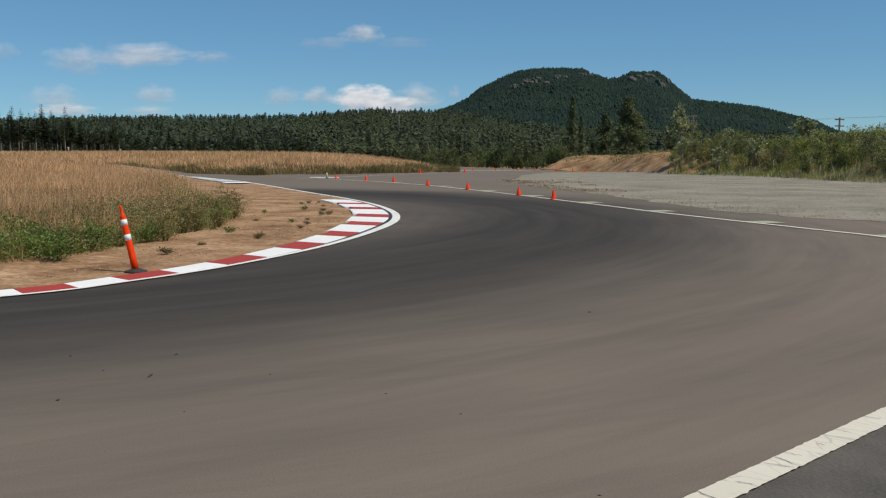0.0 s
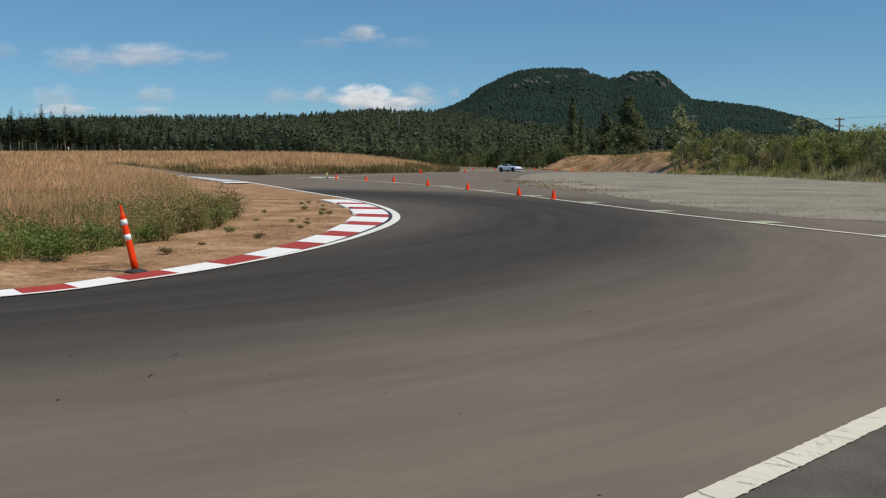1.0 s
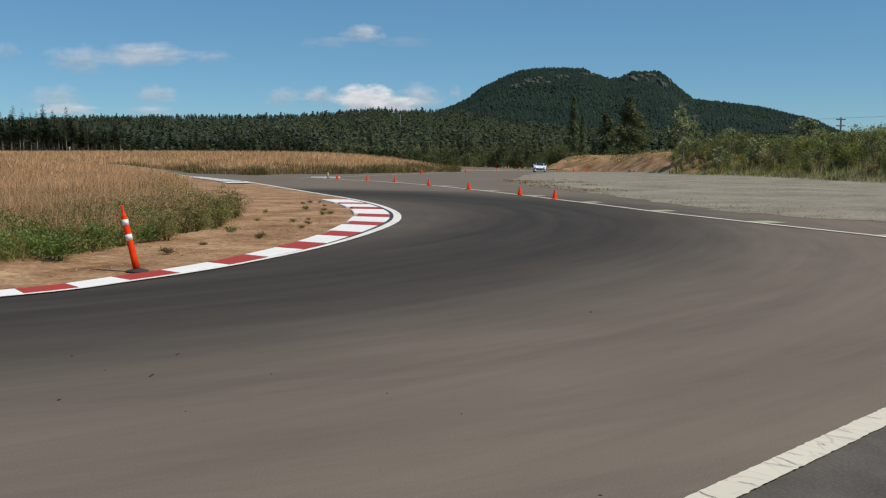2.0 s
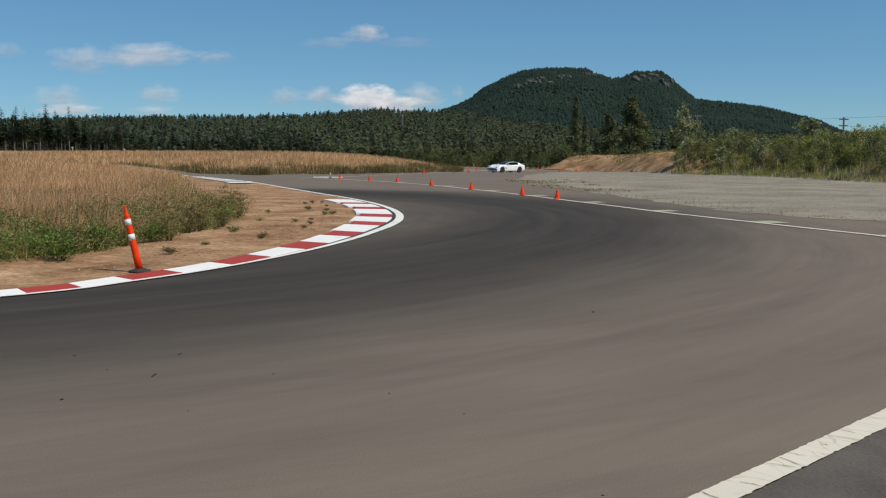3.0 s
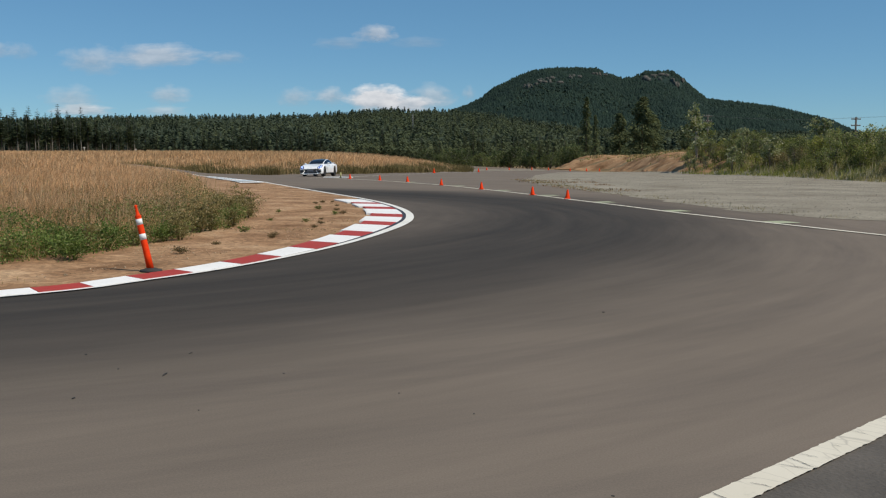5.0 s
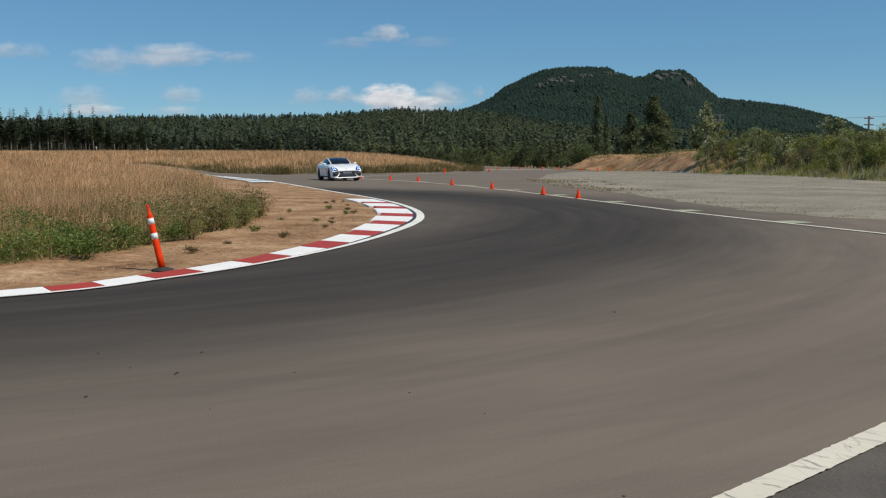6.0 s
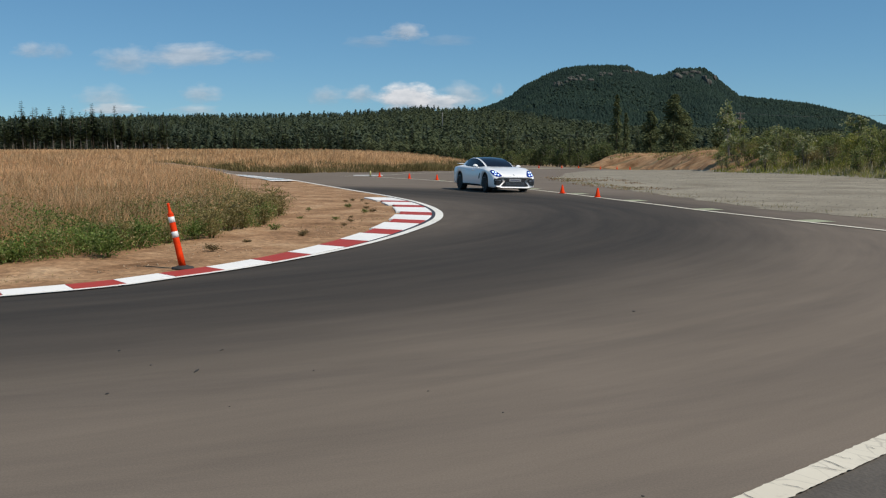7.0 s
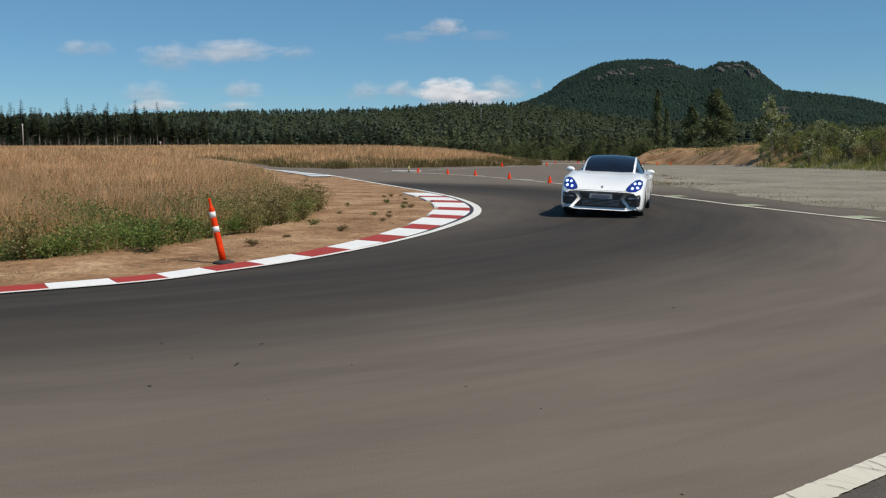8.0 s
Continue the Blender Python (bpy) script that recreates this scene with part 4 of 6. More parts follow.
def build_car():
    from mathutils.bvhtree import BVHTree
    from mathutils.geometry import delaunay_2d_cdt
    car = new("car")
    ys = np.linspace(-2.52, 2.53, 170)
    W, S, C, B = (blur(fn(ys), 3) for fn in (body_w, body_s, body_c, body_b))
    rows = []
    for y, w, s, c, b in zip(ys, W, S, C, B):
        side = b + 0.03
        for ax in AXLES:
            if abs(y - ax) < 0.405:
                side = max(side, WHEEL_R + math.sqrt(0.405 ** 2 - (y - ax) ** 2))
        crease = 0.045 * math.exp(-((y - 1.65) / 0.65) ** 2)
        rows.append([(0, c), (w * 0.40, c - 0.004), (w * 0.70, c - 0.3 * (c - s) + crease), (w * 0.88, s + 0.3 * (c - s) * 0.4 + crease), (w * 0.955, s - 0.03),
                     (w * 0.99, s - 0.25 * (s - side)), (w, side + 0.42 * (s - side)), (w * 0.985, side + 0.12 * (s - side)), (w * 0.97, side), (w * 0.94, side + 0.01), (w * 0.70, b), (0, b)])
    v, f, w = loft(ys, rows)
    f = [q[::-1] for q in f]
    n = len(ys)
    f.append([j for j in range(w)][::-1])
    f.append([(n - 1) * w + j for j in range(w)])
    me = mesh_of("body", v, f, CAR_WHITE, True)
    me.materials.append(CAR_UNDER)
    for p in me.polygons:
        if len(p.vertices) == 4:
            j = min(q % w for q in p.vertices)
            if j in (0, 1, w - 3, w - 2):
                p.material_index = 1
    part("body", me, None, car)
    tree = BVHTree.FromPolygons([Vector(p) for p in v], [list(q) for q in f])

    # cabin
    ys2 = np.linspace(-2.32, 1.02, 84)
    R, G, Q = (blur(fn(ys2), 3) for fn in (roof_z, cab_w, cab_r))
    rows2 = []
    for y, r, g, q in zip(ys2, R, G, Q):
        lo = 0.90
        t = max(r - 0.05, lo + 0.01)
        rows2.append([(0, r), (q * 0.55, r - 0.012), (q * 0.92, r - 0.035), (q, min(t, r - 0.06)), (q + 0.45 * (g - q), lo + 0.5 * (t - lo)), (g, lo)])
    v2, f2, w2 = loft(ys2, rows2)
    groups = {}
    for q in f2:
        p = [Vector(v2[k]) for k in q]
        m = sum(p, Vector()) / 4
        j = min(k % w2 for k in q)
        top = 2 < j < w2 - 4
        rail = j in (2, w2 - 4)
        if rail:
            key = "pillar"
        elif top:
            key = "windscreen" if m.y > 0.14 else "roof" if m.y > -1.02 else "rear_window"
        else:
            key = "quarter_panel" if m.y < -1.36 else "window_base" if m.y > 0.86 else "side_window"
        if key in ("pillar", "quarter_panel", "window_base", "side_window"):
            key = (key, m.x > 0)
        else:
            key = (key, False)
        groups.setdefault(key, []).append(q[::-1])
    for (key, _), faces in groups.items():
        used = sorted({k for q in faces for k in q})
        rename = {k: i for i, k in enumerate(used)}
        material = CAR_WHITE if key in ("pillar", "quarter_panel", "window_base") else CAR_GLASS
        part(key, mesh_of(key, [v2[k] for k in used], [[rename[k] for k in q] for q in faces], material, True), None, car,
             "black glass roof" if key == "roof" else "")

    def patch(name, outline, way, material, parent, lift=0.008, step=0.05):
        """A thin panel that follows the body, its outline seen from the front ('f'), back ('b') or a side (+1, -1)."""
        o = np.array(outline, float)
        lo, hi = o.min(0), o.max(0)
        ga, gb = np.meshgrid(np.arange(lo[0] + step / 2, hi[0], step), np.arange(lo[1] + step / 2, hi[1], step))
        ga, gb = ga.ravel(), gb.ravel()
        k = depth_in(o, ga, gb) > step * 0.3
        pts = [Vector(p) for p in o] + [Vector(p) for p in zip(ga[k], gb[k])]
        vs, _, fs, *_ = delaunay_2d_cdt(pts, [(i, (i + 1) % len(o)) for i in range(len(o))], [], 1, 1e-4)
        out = []
        for p in vs:
            a, b = p
            src, d = {"f": ((a, 4, b), (0, -1, 0)), "b": ((a, -4, b), (0, 1, 0))}.get(way, ((4 * (1 if way == 1 else -1), a, b), (-1 if way == 1 else 1, 0, 0)))
            hit, nrm, _, _ = tree.ray_cast(Vector(src), Vector(d))
            if hit is None:
                hit, nrm, _, _ = tree.find_nearest(Vector((src[0] * (0 if way in (1, -1) else 1), src[1] * (0 if way in ("f", "b") else 1), b)) - Vector(d) * 2.0)
            if nrm.dot(Vector(d)) > 0:
                nrm = -nrm
            out.append(hit + nrm * lift)
        fl = [list(q) if way in ("b", -1) else list(q)[::-1] for q in fs]
        return part(name, mesh_of(name, out, fl, material, True), None, parent)

    for sgn in (1, -1):
        def mir(pts):
            return [(x * sgn, z) for x, z in pts]
        hl = patch("headlight", mir([(.55, .625), (.64, .59), (.78, .595), (.875, .655), (.905, .74), (.89, .82), (.83, .85), (.74, .835), (.65, .765), (.57, .68)]), "f", LAMP_GLASS, car, 0.012)
        for cx, cz in ((.69, .66), (.80, .675), (.735, .755), (.83, .765)):
            ring = [(cx + .031 * math.cos(a), cz + .026 * math.sin(a)) for a in np.linspace(0, 2 * math.pi, 9)[:-1]]
            patch("led", mir(ring), "f", LED, hl, 0.02, 0.02)
        it = patch("air_intake", mir([(.53, .43), (.60, .525), (.74, .535), (.87, .535), (.885, .47), (.87, .30), (.80, .275), (.67, .275)]), "f", CAR_BLACK, car, 0.014, 0.03)
        patch("light_strip", mir([(.63, .475), (.84, .485), (.84, .445), (.62, .435)]), "f", RIM_METAL, it, 0.022)
        patch("fin", mir([(.66, .385), (.88, .39), (.88, .37), (.67, .365)]), "f", RIM_METAL, it, 0.018)
        patch("taillight", mir([(.30, .80), (.80, .80), (.86, .86), (.80, .89), (.30, .86)]), "b", TAIL_RED, car, 0.012)
        side = 1 if sgn > 0 else -1
        patch("side_sill", [(-.95, .20), (1.12, .20), (1.12, .27), (-.95, .27)], side, CAR_BLACK, car, 0.010)
        patch("side_vent", [(.88, .50), (1.02, .50), (1.08, .72), (.98, .72)], side, CAR_BLACK, car, 0.008)
        for y0, y1 in ((.02, .24), (-.92, -.70)):
            bm = bmesh.new()
            x = float(np.interp((y0 + y1) / 2, ys, W))
            box(bm, (x * sgn - 0.028, y0, .80), (x * sgn + 0.022, y1, .83), bevel=0.008)
            part("door_handle", bm, CAR_WHITE, car)
        for ya in (.92, -.12, -1.02):
            patch("door_seam", [(ya, .30), (ya + .012, .30), (ya + .012, .90), (ya, .90)], side, CAR_BLACK, car, 0.004)
        bm = bmesh.new()
        bmesh.ops.create_uvsphere(bm, u_segments=14, v_segments=8, radius=1.0, matrix=Matrix.LocRotScale((sgn * .985, .60, 1.0), None, (.112, .07, .06)))
        box(bm, (min(sgn * .82, sgn * .95), .58, .93), (max(sgn * .82, sgn * .95), .63, .96))
        mirror = part("wing_mirror", smooth_all(bm), CAR_WHITE, car)
        bm = bmesh.new()
        box(bm, (min(sgn * .88, sgn * 1.07), .525, .945), (max(sgn * .88, sgn * 1.07), .535, 1.045), bevel=0.01)
        part("mirror_glass", bm, CAR_GLASS, mirror)
    gr = patch("grille", [(-.50, .54), (.50, .54), (.43, .43), (.60, .265), (.56, .24), (-.56, .24), (-.60, .265), (-.43, .43)], "f", CAR_BLACK, car, 0.010)
    for z in (.28, .31, .34, .37, .40):
        patch("slat", [(-.42, z), (.42, z), (.42, z + .007), (-.42, z + .007)], "f", RIM_METAL, gr, 0.016, 0.1)
    patch("splitter", [(-.88, .155), (.88, .155), (.86, .175), (-.86, .175)], "f", CAR_BLACK, car, 0.012)
    pl = patch("number_plate", [(-.26, .425), (.26, .425), (.26, .535), (-.26, .535)], "f", PLATE, car, 0.028)
    patch("bar", [(-.20, .455), (.20, .455), (.20, .50), (-.20, .50)], "f", PLATE_INK, pl, 0.034)
    patch("badge", [(-.022, .655), (.022, .655), (.022, .69), (0, .70), (-.022, .69)], "f", RIM_METAL, car, 0.006, 0.02)
    patch("bonnet_seam", [(-.62, .60), (.62, .60), (.62, .606), (-.62, .606)], "f", CAR_BLACK, car, 0.003)
    bm = bmesh.new()
    box(bm, (-.66, -2.50, 1.06), (.66, -2.26, 1.085), bevel=0.01)
    for x in (-.35, .35):
        box(bm, (x - .02, -2.40, .92), (x + .02, -2.32, 1.07))
    part("spoiler", bm, CAR_WHITE, car)
    bm = bmesh.new()
    box(bm, (-.72, -2.46, .20), (.72, -2.1, .36), bevel=0.03)
    part("diffuser", bm, CAR_BLACK, car)
    wheels = []
    for ay in AXLES:
        for sgn in (1, -1):
            bm = lathe([(.255, -.125), (.30, -.14), (.335, -.135), (.352, -.115), (.355, 0), (.352, .115), (.335, .135), (.30, .14), (.255, .125)], 36, "x")
            wheel = part("wheel", bm, RUBBER, car)
            wheel.location = (sgn * HALF_TRACK, ay, WHEEL_R)
            bm = lathe([(.10, -.10), (.262, -.11), (.262, .128), (.245, .12), (.235, .06), (.10, .05)], 28, "x")
            for k in range(10):
                a = 2 * math.pi * k / 10
                box(bm, (.085, -.014, .03), (.12, .014, .25), Matrix.Rotation(a, 4, "X"), 0.005)
            bmesh.ops.transform(bm, matrix=Matrix.Rotation(0 if sgn > 0 else math.pi, 4, "Z"), verts=bm.verts)
            part("rim", bm, RIM_METAL, wheel)
            wheels.append((wheel, sgn, ay))
    for ob in car.children_recursive:   # body a little taller than drawn
        if ob.name.split(".")[0] not in ("wheel", "rim"):
            ob.data.transform(Matrix.Diagonal((1, 1, 1.045, 1)))
    tagged(car, "white four-door sports saloon with black glass roof and lit headlights", "car")
    return car, wheels


car, car_wheels = build_car()
# ---- grass, weeds, bushes ----
DRY_GRASS = mat_island("dry_grass", ((0.0, (0.46, 0.265, 0.13)), (0.35, (0.68, 0.425, 0.22)), (0.7, (0.84, 0.56, 0.315)), (1.0, (0.92, 0.69, 0.44))), 0.7, 0.4, 0.8, (0.55, 0.5, 0.41))
FIELD_GRASS = mat_island("field_grass", ((0.0, (0.46, 0.27, 0.14)), (0.4, (0.66, 0.415, 0.22)), (1.0, (0.81, 0.555, 0.325))), 0.75, 0.4, 0.06, (0.7, 0.68, 0.58))
WEEDS = mat_island("green_weeds", ((0.0, (0.06, 0.1, 0.022)), (0.4, (0.13, 0.195, 0.04)), (0.8, (0.2, 0.27, 0.07)), (1.0, (0.38, 0.4, 0.18))), 0.6, 0.4, 0.7)
OLIVE_WEEDS = mat_island("olive_weeds", ((0.0, (0.14, 0.125, 0.048)), (0.4, (0.25, 0.21, 0.08)), (0.8, (0.37, 0.3, 0.13)), (1.0, (0.54, 0.46, 0.28))), 0.65, 0.4, 0.5)
DIRT_WEEDS = mat_island("dead_weeds", ((0.0, (0.09, 0.065, 0.03)), (0.6, (0.19, 0.135, 0.065)), (1.0, (0.3, 0.24, 0.12))), 0.8, 0.3, 0.7)
GRASS = [(-80, 0), (-30, 5.5), (-14, 8.2), (-7.6, 10.6), (-5.75, 11.5), (-5.35, 12.5), (-5.1, 13.6), (-4.75, 15.5), (-4.5, 18), (-4.8, 20.7), (-6.1, 24.6), (-8.6, 31.5), (-11.9, 42.5), (-15.4, 54), (-21.4, 70.5), (-37, 97), (-80, 110)]


def blades(name, x, y, h, w, material, lean=0.35):
    """Blades that bend to a tip, leaning together in drifts; each an island of three triangles."""
    n = len(x)
    z = height(x, y) - 0.02
    a = rng.uniform(0, 6.283, n)
    d = 2.4 * wave(x, y, 1.7, 21) + 1.5 * rng.randn(n)
    b = lean * h * rng.uniform(0.05, 1.0, n)
    top = h * np.sqrt(np.clip(1.0 - 0.55 * (b / h) ** 2, 0.3, 1))
    cx, sx = np.cos(a) * w / 2, np.sin(a) * w / 2
    dx, dy = np.cos(d) * b, np.sin(d) * b
    v = np.empty((n, 5, 3))
    v[:, 0] = np.stack([x - cx, y - sx, z], 1)
    v[:, 1] = np.stack([x + cx, y + sx, z], 1)
    v[:, 2] = np.stack([x + cx * 0.85 + dx * 0.4, y + sx * 0.85 + dy * 0.4, z + top * 0.65], 1)
    v[:, 3] = np.stack([x - cx * 0.85 + dx * 0.4, y - sx * 0.85 + dy * 0.4, z + top * 0.65], 1)
    v[:, 4] = np.stack([x + dx, y + dy, z + top], 1)
    f = np.array([(0, 1, 2), (0, 2, 3), (3, 2, 4)])
    return new(name, fast_mesh(name, v.reshape(-1, 3), (f[None] + (np.arange(n) * 5)[:, None, None]).reshape(-1, 3), material))


def leaf_cloud(c, size):
    """Small kite-shaped leaves at points c, turned at random: verts and triangles."""
    n = len(c)
    u = rng.randn(n, 3)
    u /= np.linalg.norm(u, axis=1)[:, None]
    t = np.cross(u, rng.randn(n, 3))
    t /= np.linalg.norm(t, axis=1)[:, None]
    s = np.broadcast_to(size, n)[:, None] * rng.uniform(0.6, 1.3, (n, 1))
    v = np.stack([c - u * s * 0.5, c + t * s * 0.3, c + u * s * 0.6, c - t * s * 0.3], 1)
    f = np.array([(0, 1, 2), (0, 2, 3)])
    return v.reshape(-1, 3), (f[None] + (np.arange(n) * 4)[:, None, None]).reshape(-1, 3)


def fan(n, a0, a1, y0, y1, poly):
    """Random places in a polygon, thinning out with distance from the bend."""
    a, y = rng.uniform(a0, a1, n), np.exp(rng.uniform(math.log(y0), math.log(y1), n))
    x = a * y
    k = inside(poly, x, y)
    return x[k], y[k]


# infield: tall dry grass, with green weeds along its edge
x, y = fan(300000, -0.68, 0.0, 10, 112, GRASS)
d = depth_in(GRASS, x, y) + 0.5 * wave(x, y, 0.8, 4)
tall = 0.57 + 0.24 * wave(x, y, 1.6, 6) + 0.26 * wave(x, y, 0.4, 16)
k = rng.rand(len(x)) < np.where(y < 17, np.clip((d - 0.45) / 1.2, 0.04, 1), np.clip((d - 0.1) / 1.2, 0.10, 1))
x, y, d, tall = x[k], y[k], d[k], tall[k]
h = tall * rng.uniform(0.5, 1.25, len(x)) * np.clip(0.5 + 0.35 * d, 0.45, 1)
tagged(blades("dry_grass", x, y, h, np.maximum(0.0065, y / 1600 * 0.56), DRY_GRASS, 1.0), "tall dry golden grass covering the infield", "grass", kind="stuff")
# lighter and darker tufts standing out of the grass
x, y = fan(60000, -0.68, 0.0, 10, 90, GRASS)
d = depth_in(GRASS, x, y)
t_ = wave(x, y, 0.33, 41) + 0.7 * wave(x, y, 0.9, 42)
TUFTS = mat_island("grass_tufts", ((0.0, (0.15, 0.11, 0.045)), (0.35, (0.3, 0.21, 0.1)), (0.65, (0.6, 0.43, 0.24)), (1.0, (0.84, 0.67, 0.44))), 0.7, 0.4, 2.2, (0.4, 0.4, 0.36))
k = (d > 1.2) & (t_ > -0.05)
tagged(blades("grass_tufts", x[k], y[k], rng.uniform(0.45, 0.82, k.sum()), np.maximum(0.007, y[k] / 1600 * 0.7), TUFTS, 0.9), "pale seed heads and dark stems standing out of the dry grass", "grass", kind="stuff")
x, y = fan(130000, -0.68, 0.0, 10, 60, GRASS)
d = depth_in(GRASS, x, y) + 0.45 * wave(x, y, 0.9, 9)
k = rng.rand(len(x)) < np.clip(1.35 - d / np.where(y < 16.5, 1.9, 1.6), 0.04, 1) * np.clip(1.0 - (y - 22) / 9, 0.08, 1)
x, y, d = x[k], y[k], d[k]
green = rng.rand(len(x)) < np.clip(0.98 - (y - 13.0) / 6, 0.16, 0.98)
for name, g, material, hh, label in (("green_weeds", green, WEEDS, 0.58, "low bright green weeds along the dirt verge"), ("olive_weeds", ~green, OLIVE_WEEDS, 0.66, "brownish olive weeds gone to seed on the verge")):
    gx_, gy_ = np.repeat(x[g], 6), np.repeat(y[g], 6)
    top = np.clip(0.35 + 0.5 * np.repeat(d[g], 6), 0.25, 1.0) * hh * (1 + 0.55 * wave(gx_, gy_, 0.42, 12))
    c = np.stack([gx_ + rng.randn(len(gx_)) * 0.06, gy_ + rng.randn(len(gx_)) * 0.06, height(gx_, gy_) + 0.02 + top * rng.rand(len(gx_))], 1)
    v, f = leaf_cloud(c, np.maximum(0.034, gy_ / 1600 * 2.2))
    tagged(new(name, fast_mesh(name, v, f, material)), label, "weeds", kind="stuff")
x, y = fan(60000, -0.68, 0.0, 11, 40, GRASS)
d = depth_in(GRASS, x, y)
k = (d > 0.8) & (d < 7.5) & (wave(x, y, 1.3, 61) + 0.7 * wave(x, y, 0.45, 62) > 0.45 + 0.09 * d)
DRIFT = mat_island("brown_stalks", ((0.0, (0.11, 0.09, 0.035)), (0.5, (0.2, 0.15, 0.062)), (1.0, (0.34, 0.25, 0.12))), 0.7, 0.35, 0.9)
tagged(blades("brown_stalks", x[k], y[k], rng.uniform(0.4, 0.85, k.sum()), np.maximum(0.008, y[k] / 1600 * 0.7), DRIFT, 0.8), "brown and olive stalks in drifts through the dry grass", "grass", kind="stuff")
# stalks with pale seed heads that stand above the weeds
x, y = fan(3000, -0.68, 0.0, 10, 40, GRASS)
k = depth_in(GRASS, x, y) < 3.0
tagged(blades("seed_stalks", x[k], y[k], rng.uniform(0.35, 0.85, k.sum()), np.maximum(0.008, y[k] / 1600 * 0.7), OLIVE_WEEDS), "thin upright weed stalks above the verge", "weeds", kind="stuff")

# mound and far field
n = 170000
a, y = rng.uniform(-0.68, 0.04, n), np.exp(rng.uniform(math.log(76), math.log(300), n))
x = a * y
d = depth_in(MOUND, x, y) + 0.8 * wave(x, y, 2.0, 9)
k = (depth_in(MOUND, x, y) > 0.2) & (rng.rand(n) < np.clip((d - 0.8) / 3.5, 0.12, 1))
x, y = x[k], y[k]
tagged(blades("field_grass", x, y, rng.uniform(0.3, 0.75, len(x)), y / 1600 * 0.8, FIELD_GRASS, 1.0), "dry reddish-gold grass over the low mound and field", "grass", kind="stuff")
n = 260000
a, y = rng.uniform(-0.40, 0.03, n), rng.uniform(76, 150, n)
x = a * y
d = depth_in(MOUND, x, y) + 1.2 * wave(x, y, 3.0, 3)
k = (d > -0.2) & (d < 5.0) & (rng.rand(n) < np.clip(0.95 - d / 4.5, 0.08, 0.75)) & (depth_in(MOUND, x, y) > -0.4)
x, y, d = x[k], y[k], d[k]
MOUND_WEEDS = mat_island("mound_weeds", ((0.0, (0.14, 0.12, 0.047)), (0.5, (0.205, 0.165, 0.07)), (1.0, (0.3, 0.225, 0.1))), 0.7, 0.3, 0.3)
tagged(blades("verge_weeds", x, y, (0.45 + 0.5 * (wave(x, y, 1.6, 7) > 0.1)) * rng.uniform(0.5, 1.1, len(x)), y / 1600 * 0.8, MOUND_WEEDS, 0.9), "olive-green weeds along the foot of the mound", "weeds", kind="stuff")

# bank on the other side: bare earth and rough grass
bank = sheet("bank", [(18.2, 171), (21, 163), (25.2, 156.2), (23.8, 128), (22.2, 93), (22.6, 84), (25.5, 84), (29, 94), (31, 128), (34, 165), (26, 185)], 0.6, 0.07, BANK, 0.2, label="eroded bare brown earth bank")
for v in bank.data.vertices:
    g = v.co.y * 0.62 + 2 * math.sin(v.co.y * 0.23) + 0.55 * v.co.x
    v.co.z -= 0.75 * max(0.0, math.sin(g)) ** 5 + 0.28 * max(0.0, math.sin(2.7 * g + 1.3)) ** 3 + 0.22 * noise.noise(v.co * 0.9)
n = 190000
a, y = rng.uniform(0.10, 0.70, n), np.exp(rng.uniform(math.log(28), math.log(170), n))
x = a * y
d = depth_in(BERM, x, y)
bare = (y > 92 + 7 * wave(x, y, 3, 2)) & (rng.rand(n) < 0.998) & (d < 3.4 + 1.3 * wave(x, y, 1.7, 25))
k = (d > -0.3) & (d < 14) & ~bare & (rng.rand(n) < np.clip(1.25 - d / 7, 0.1, 1))
x, y = x[k], y[k]
tone = wave(x, y, 2.4, 13) + 0.4 * rng.randn(len(x))
VERGE_GRASS = mat_island("verge_grass", ((0.0, (0.125, 0.155, 0.03)), (0.5, (0.26, 0.285, 0.058)), (1.0, (0.44, 0.42, 0.13))), 0.7, 0.4, 0.5)
VERGE_DRY = mat_island("dry_verge_grass", ((0.0, (0.2, 0.19, 0.075)), (0.5, (0.34, 0.305, 0.13)), (1.0, (0.48, 0.43, 0.23))), 0.7, 0.4, 0.5)
g = tone > -0.6 + 0.75 * (x > 0.34 * y)
tagged(blades("verge_grass", x[g], y[g], rng.uniform(0.12, 0.45, g.sum()) * (0.75 + 0.5 * (wave(x[g], y[g], 1.1, 35) > 0)), y[g] / 1600 * 0.9, VERGE_GRASS, 0.7), "rough yellow-green grass on the bank beside the gravel", "grass", kind="stuff")
tagged(blades("bank_grass", x[~g], y[~g], rng.uniform(0.2, 0.5, (~g).sum()), y[~g] / 1600 * 0.9, VERGE_DRY, 0.7), "dry tan grass on the bank beside the gravel", "grass", kind="stuff")
n = 26000
a, y = rng.uniform(0.10, 0.30, n), rng.uniform(90, 172, n)
x = a * y
d = depth_in(BERM, x, y)
k = (d > 3.0) & (d < 9) & (wave(x, y, 2.3, 33) + 0.6 * wave(x, y, 0.8, 34) > -0.15)
tagged(blades("crest_grass", x[k], y[k], rng.uniform(0.2, 0.75, k.sum()), y[k] / 1600 * 0.9, OLIVE_WEEDS, 0.9), "olive scrubby grass along the crest of the earth bank", "grass", kind="stuff")
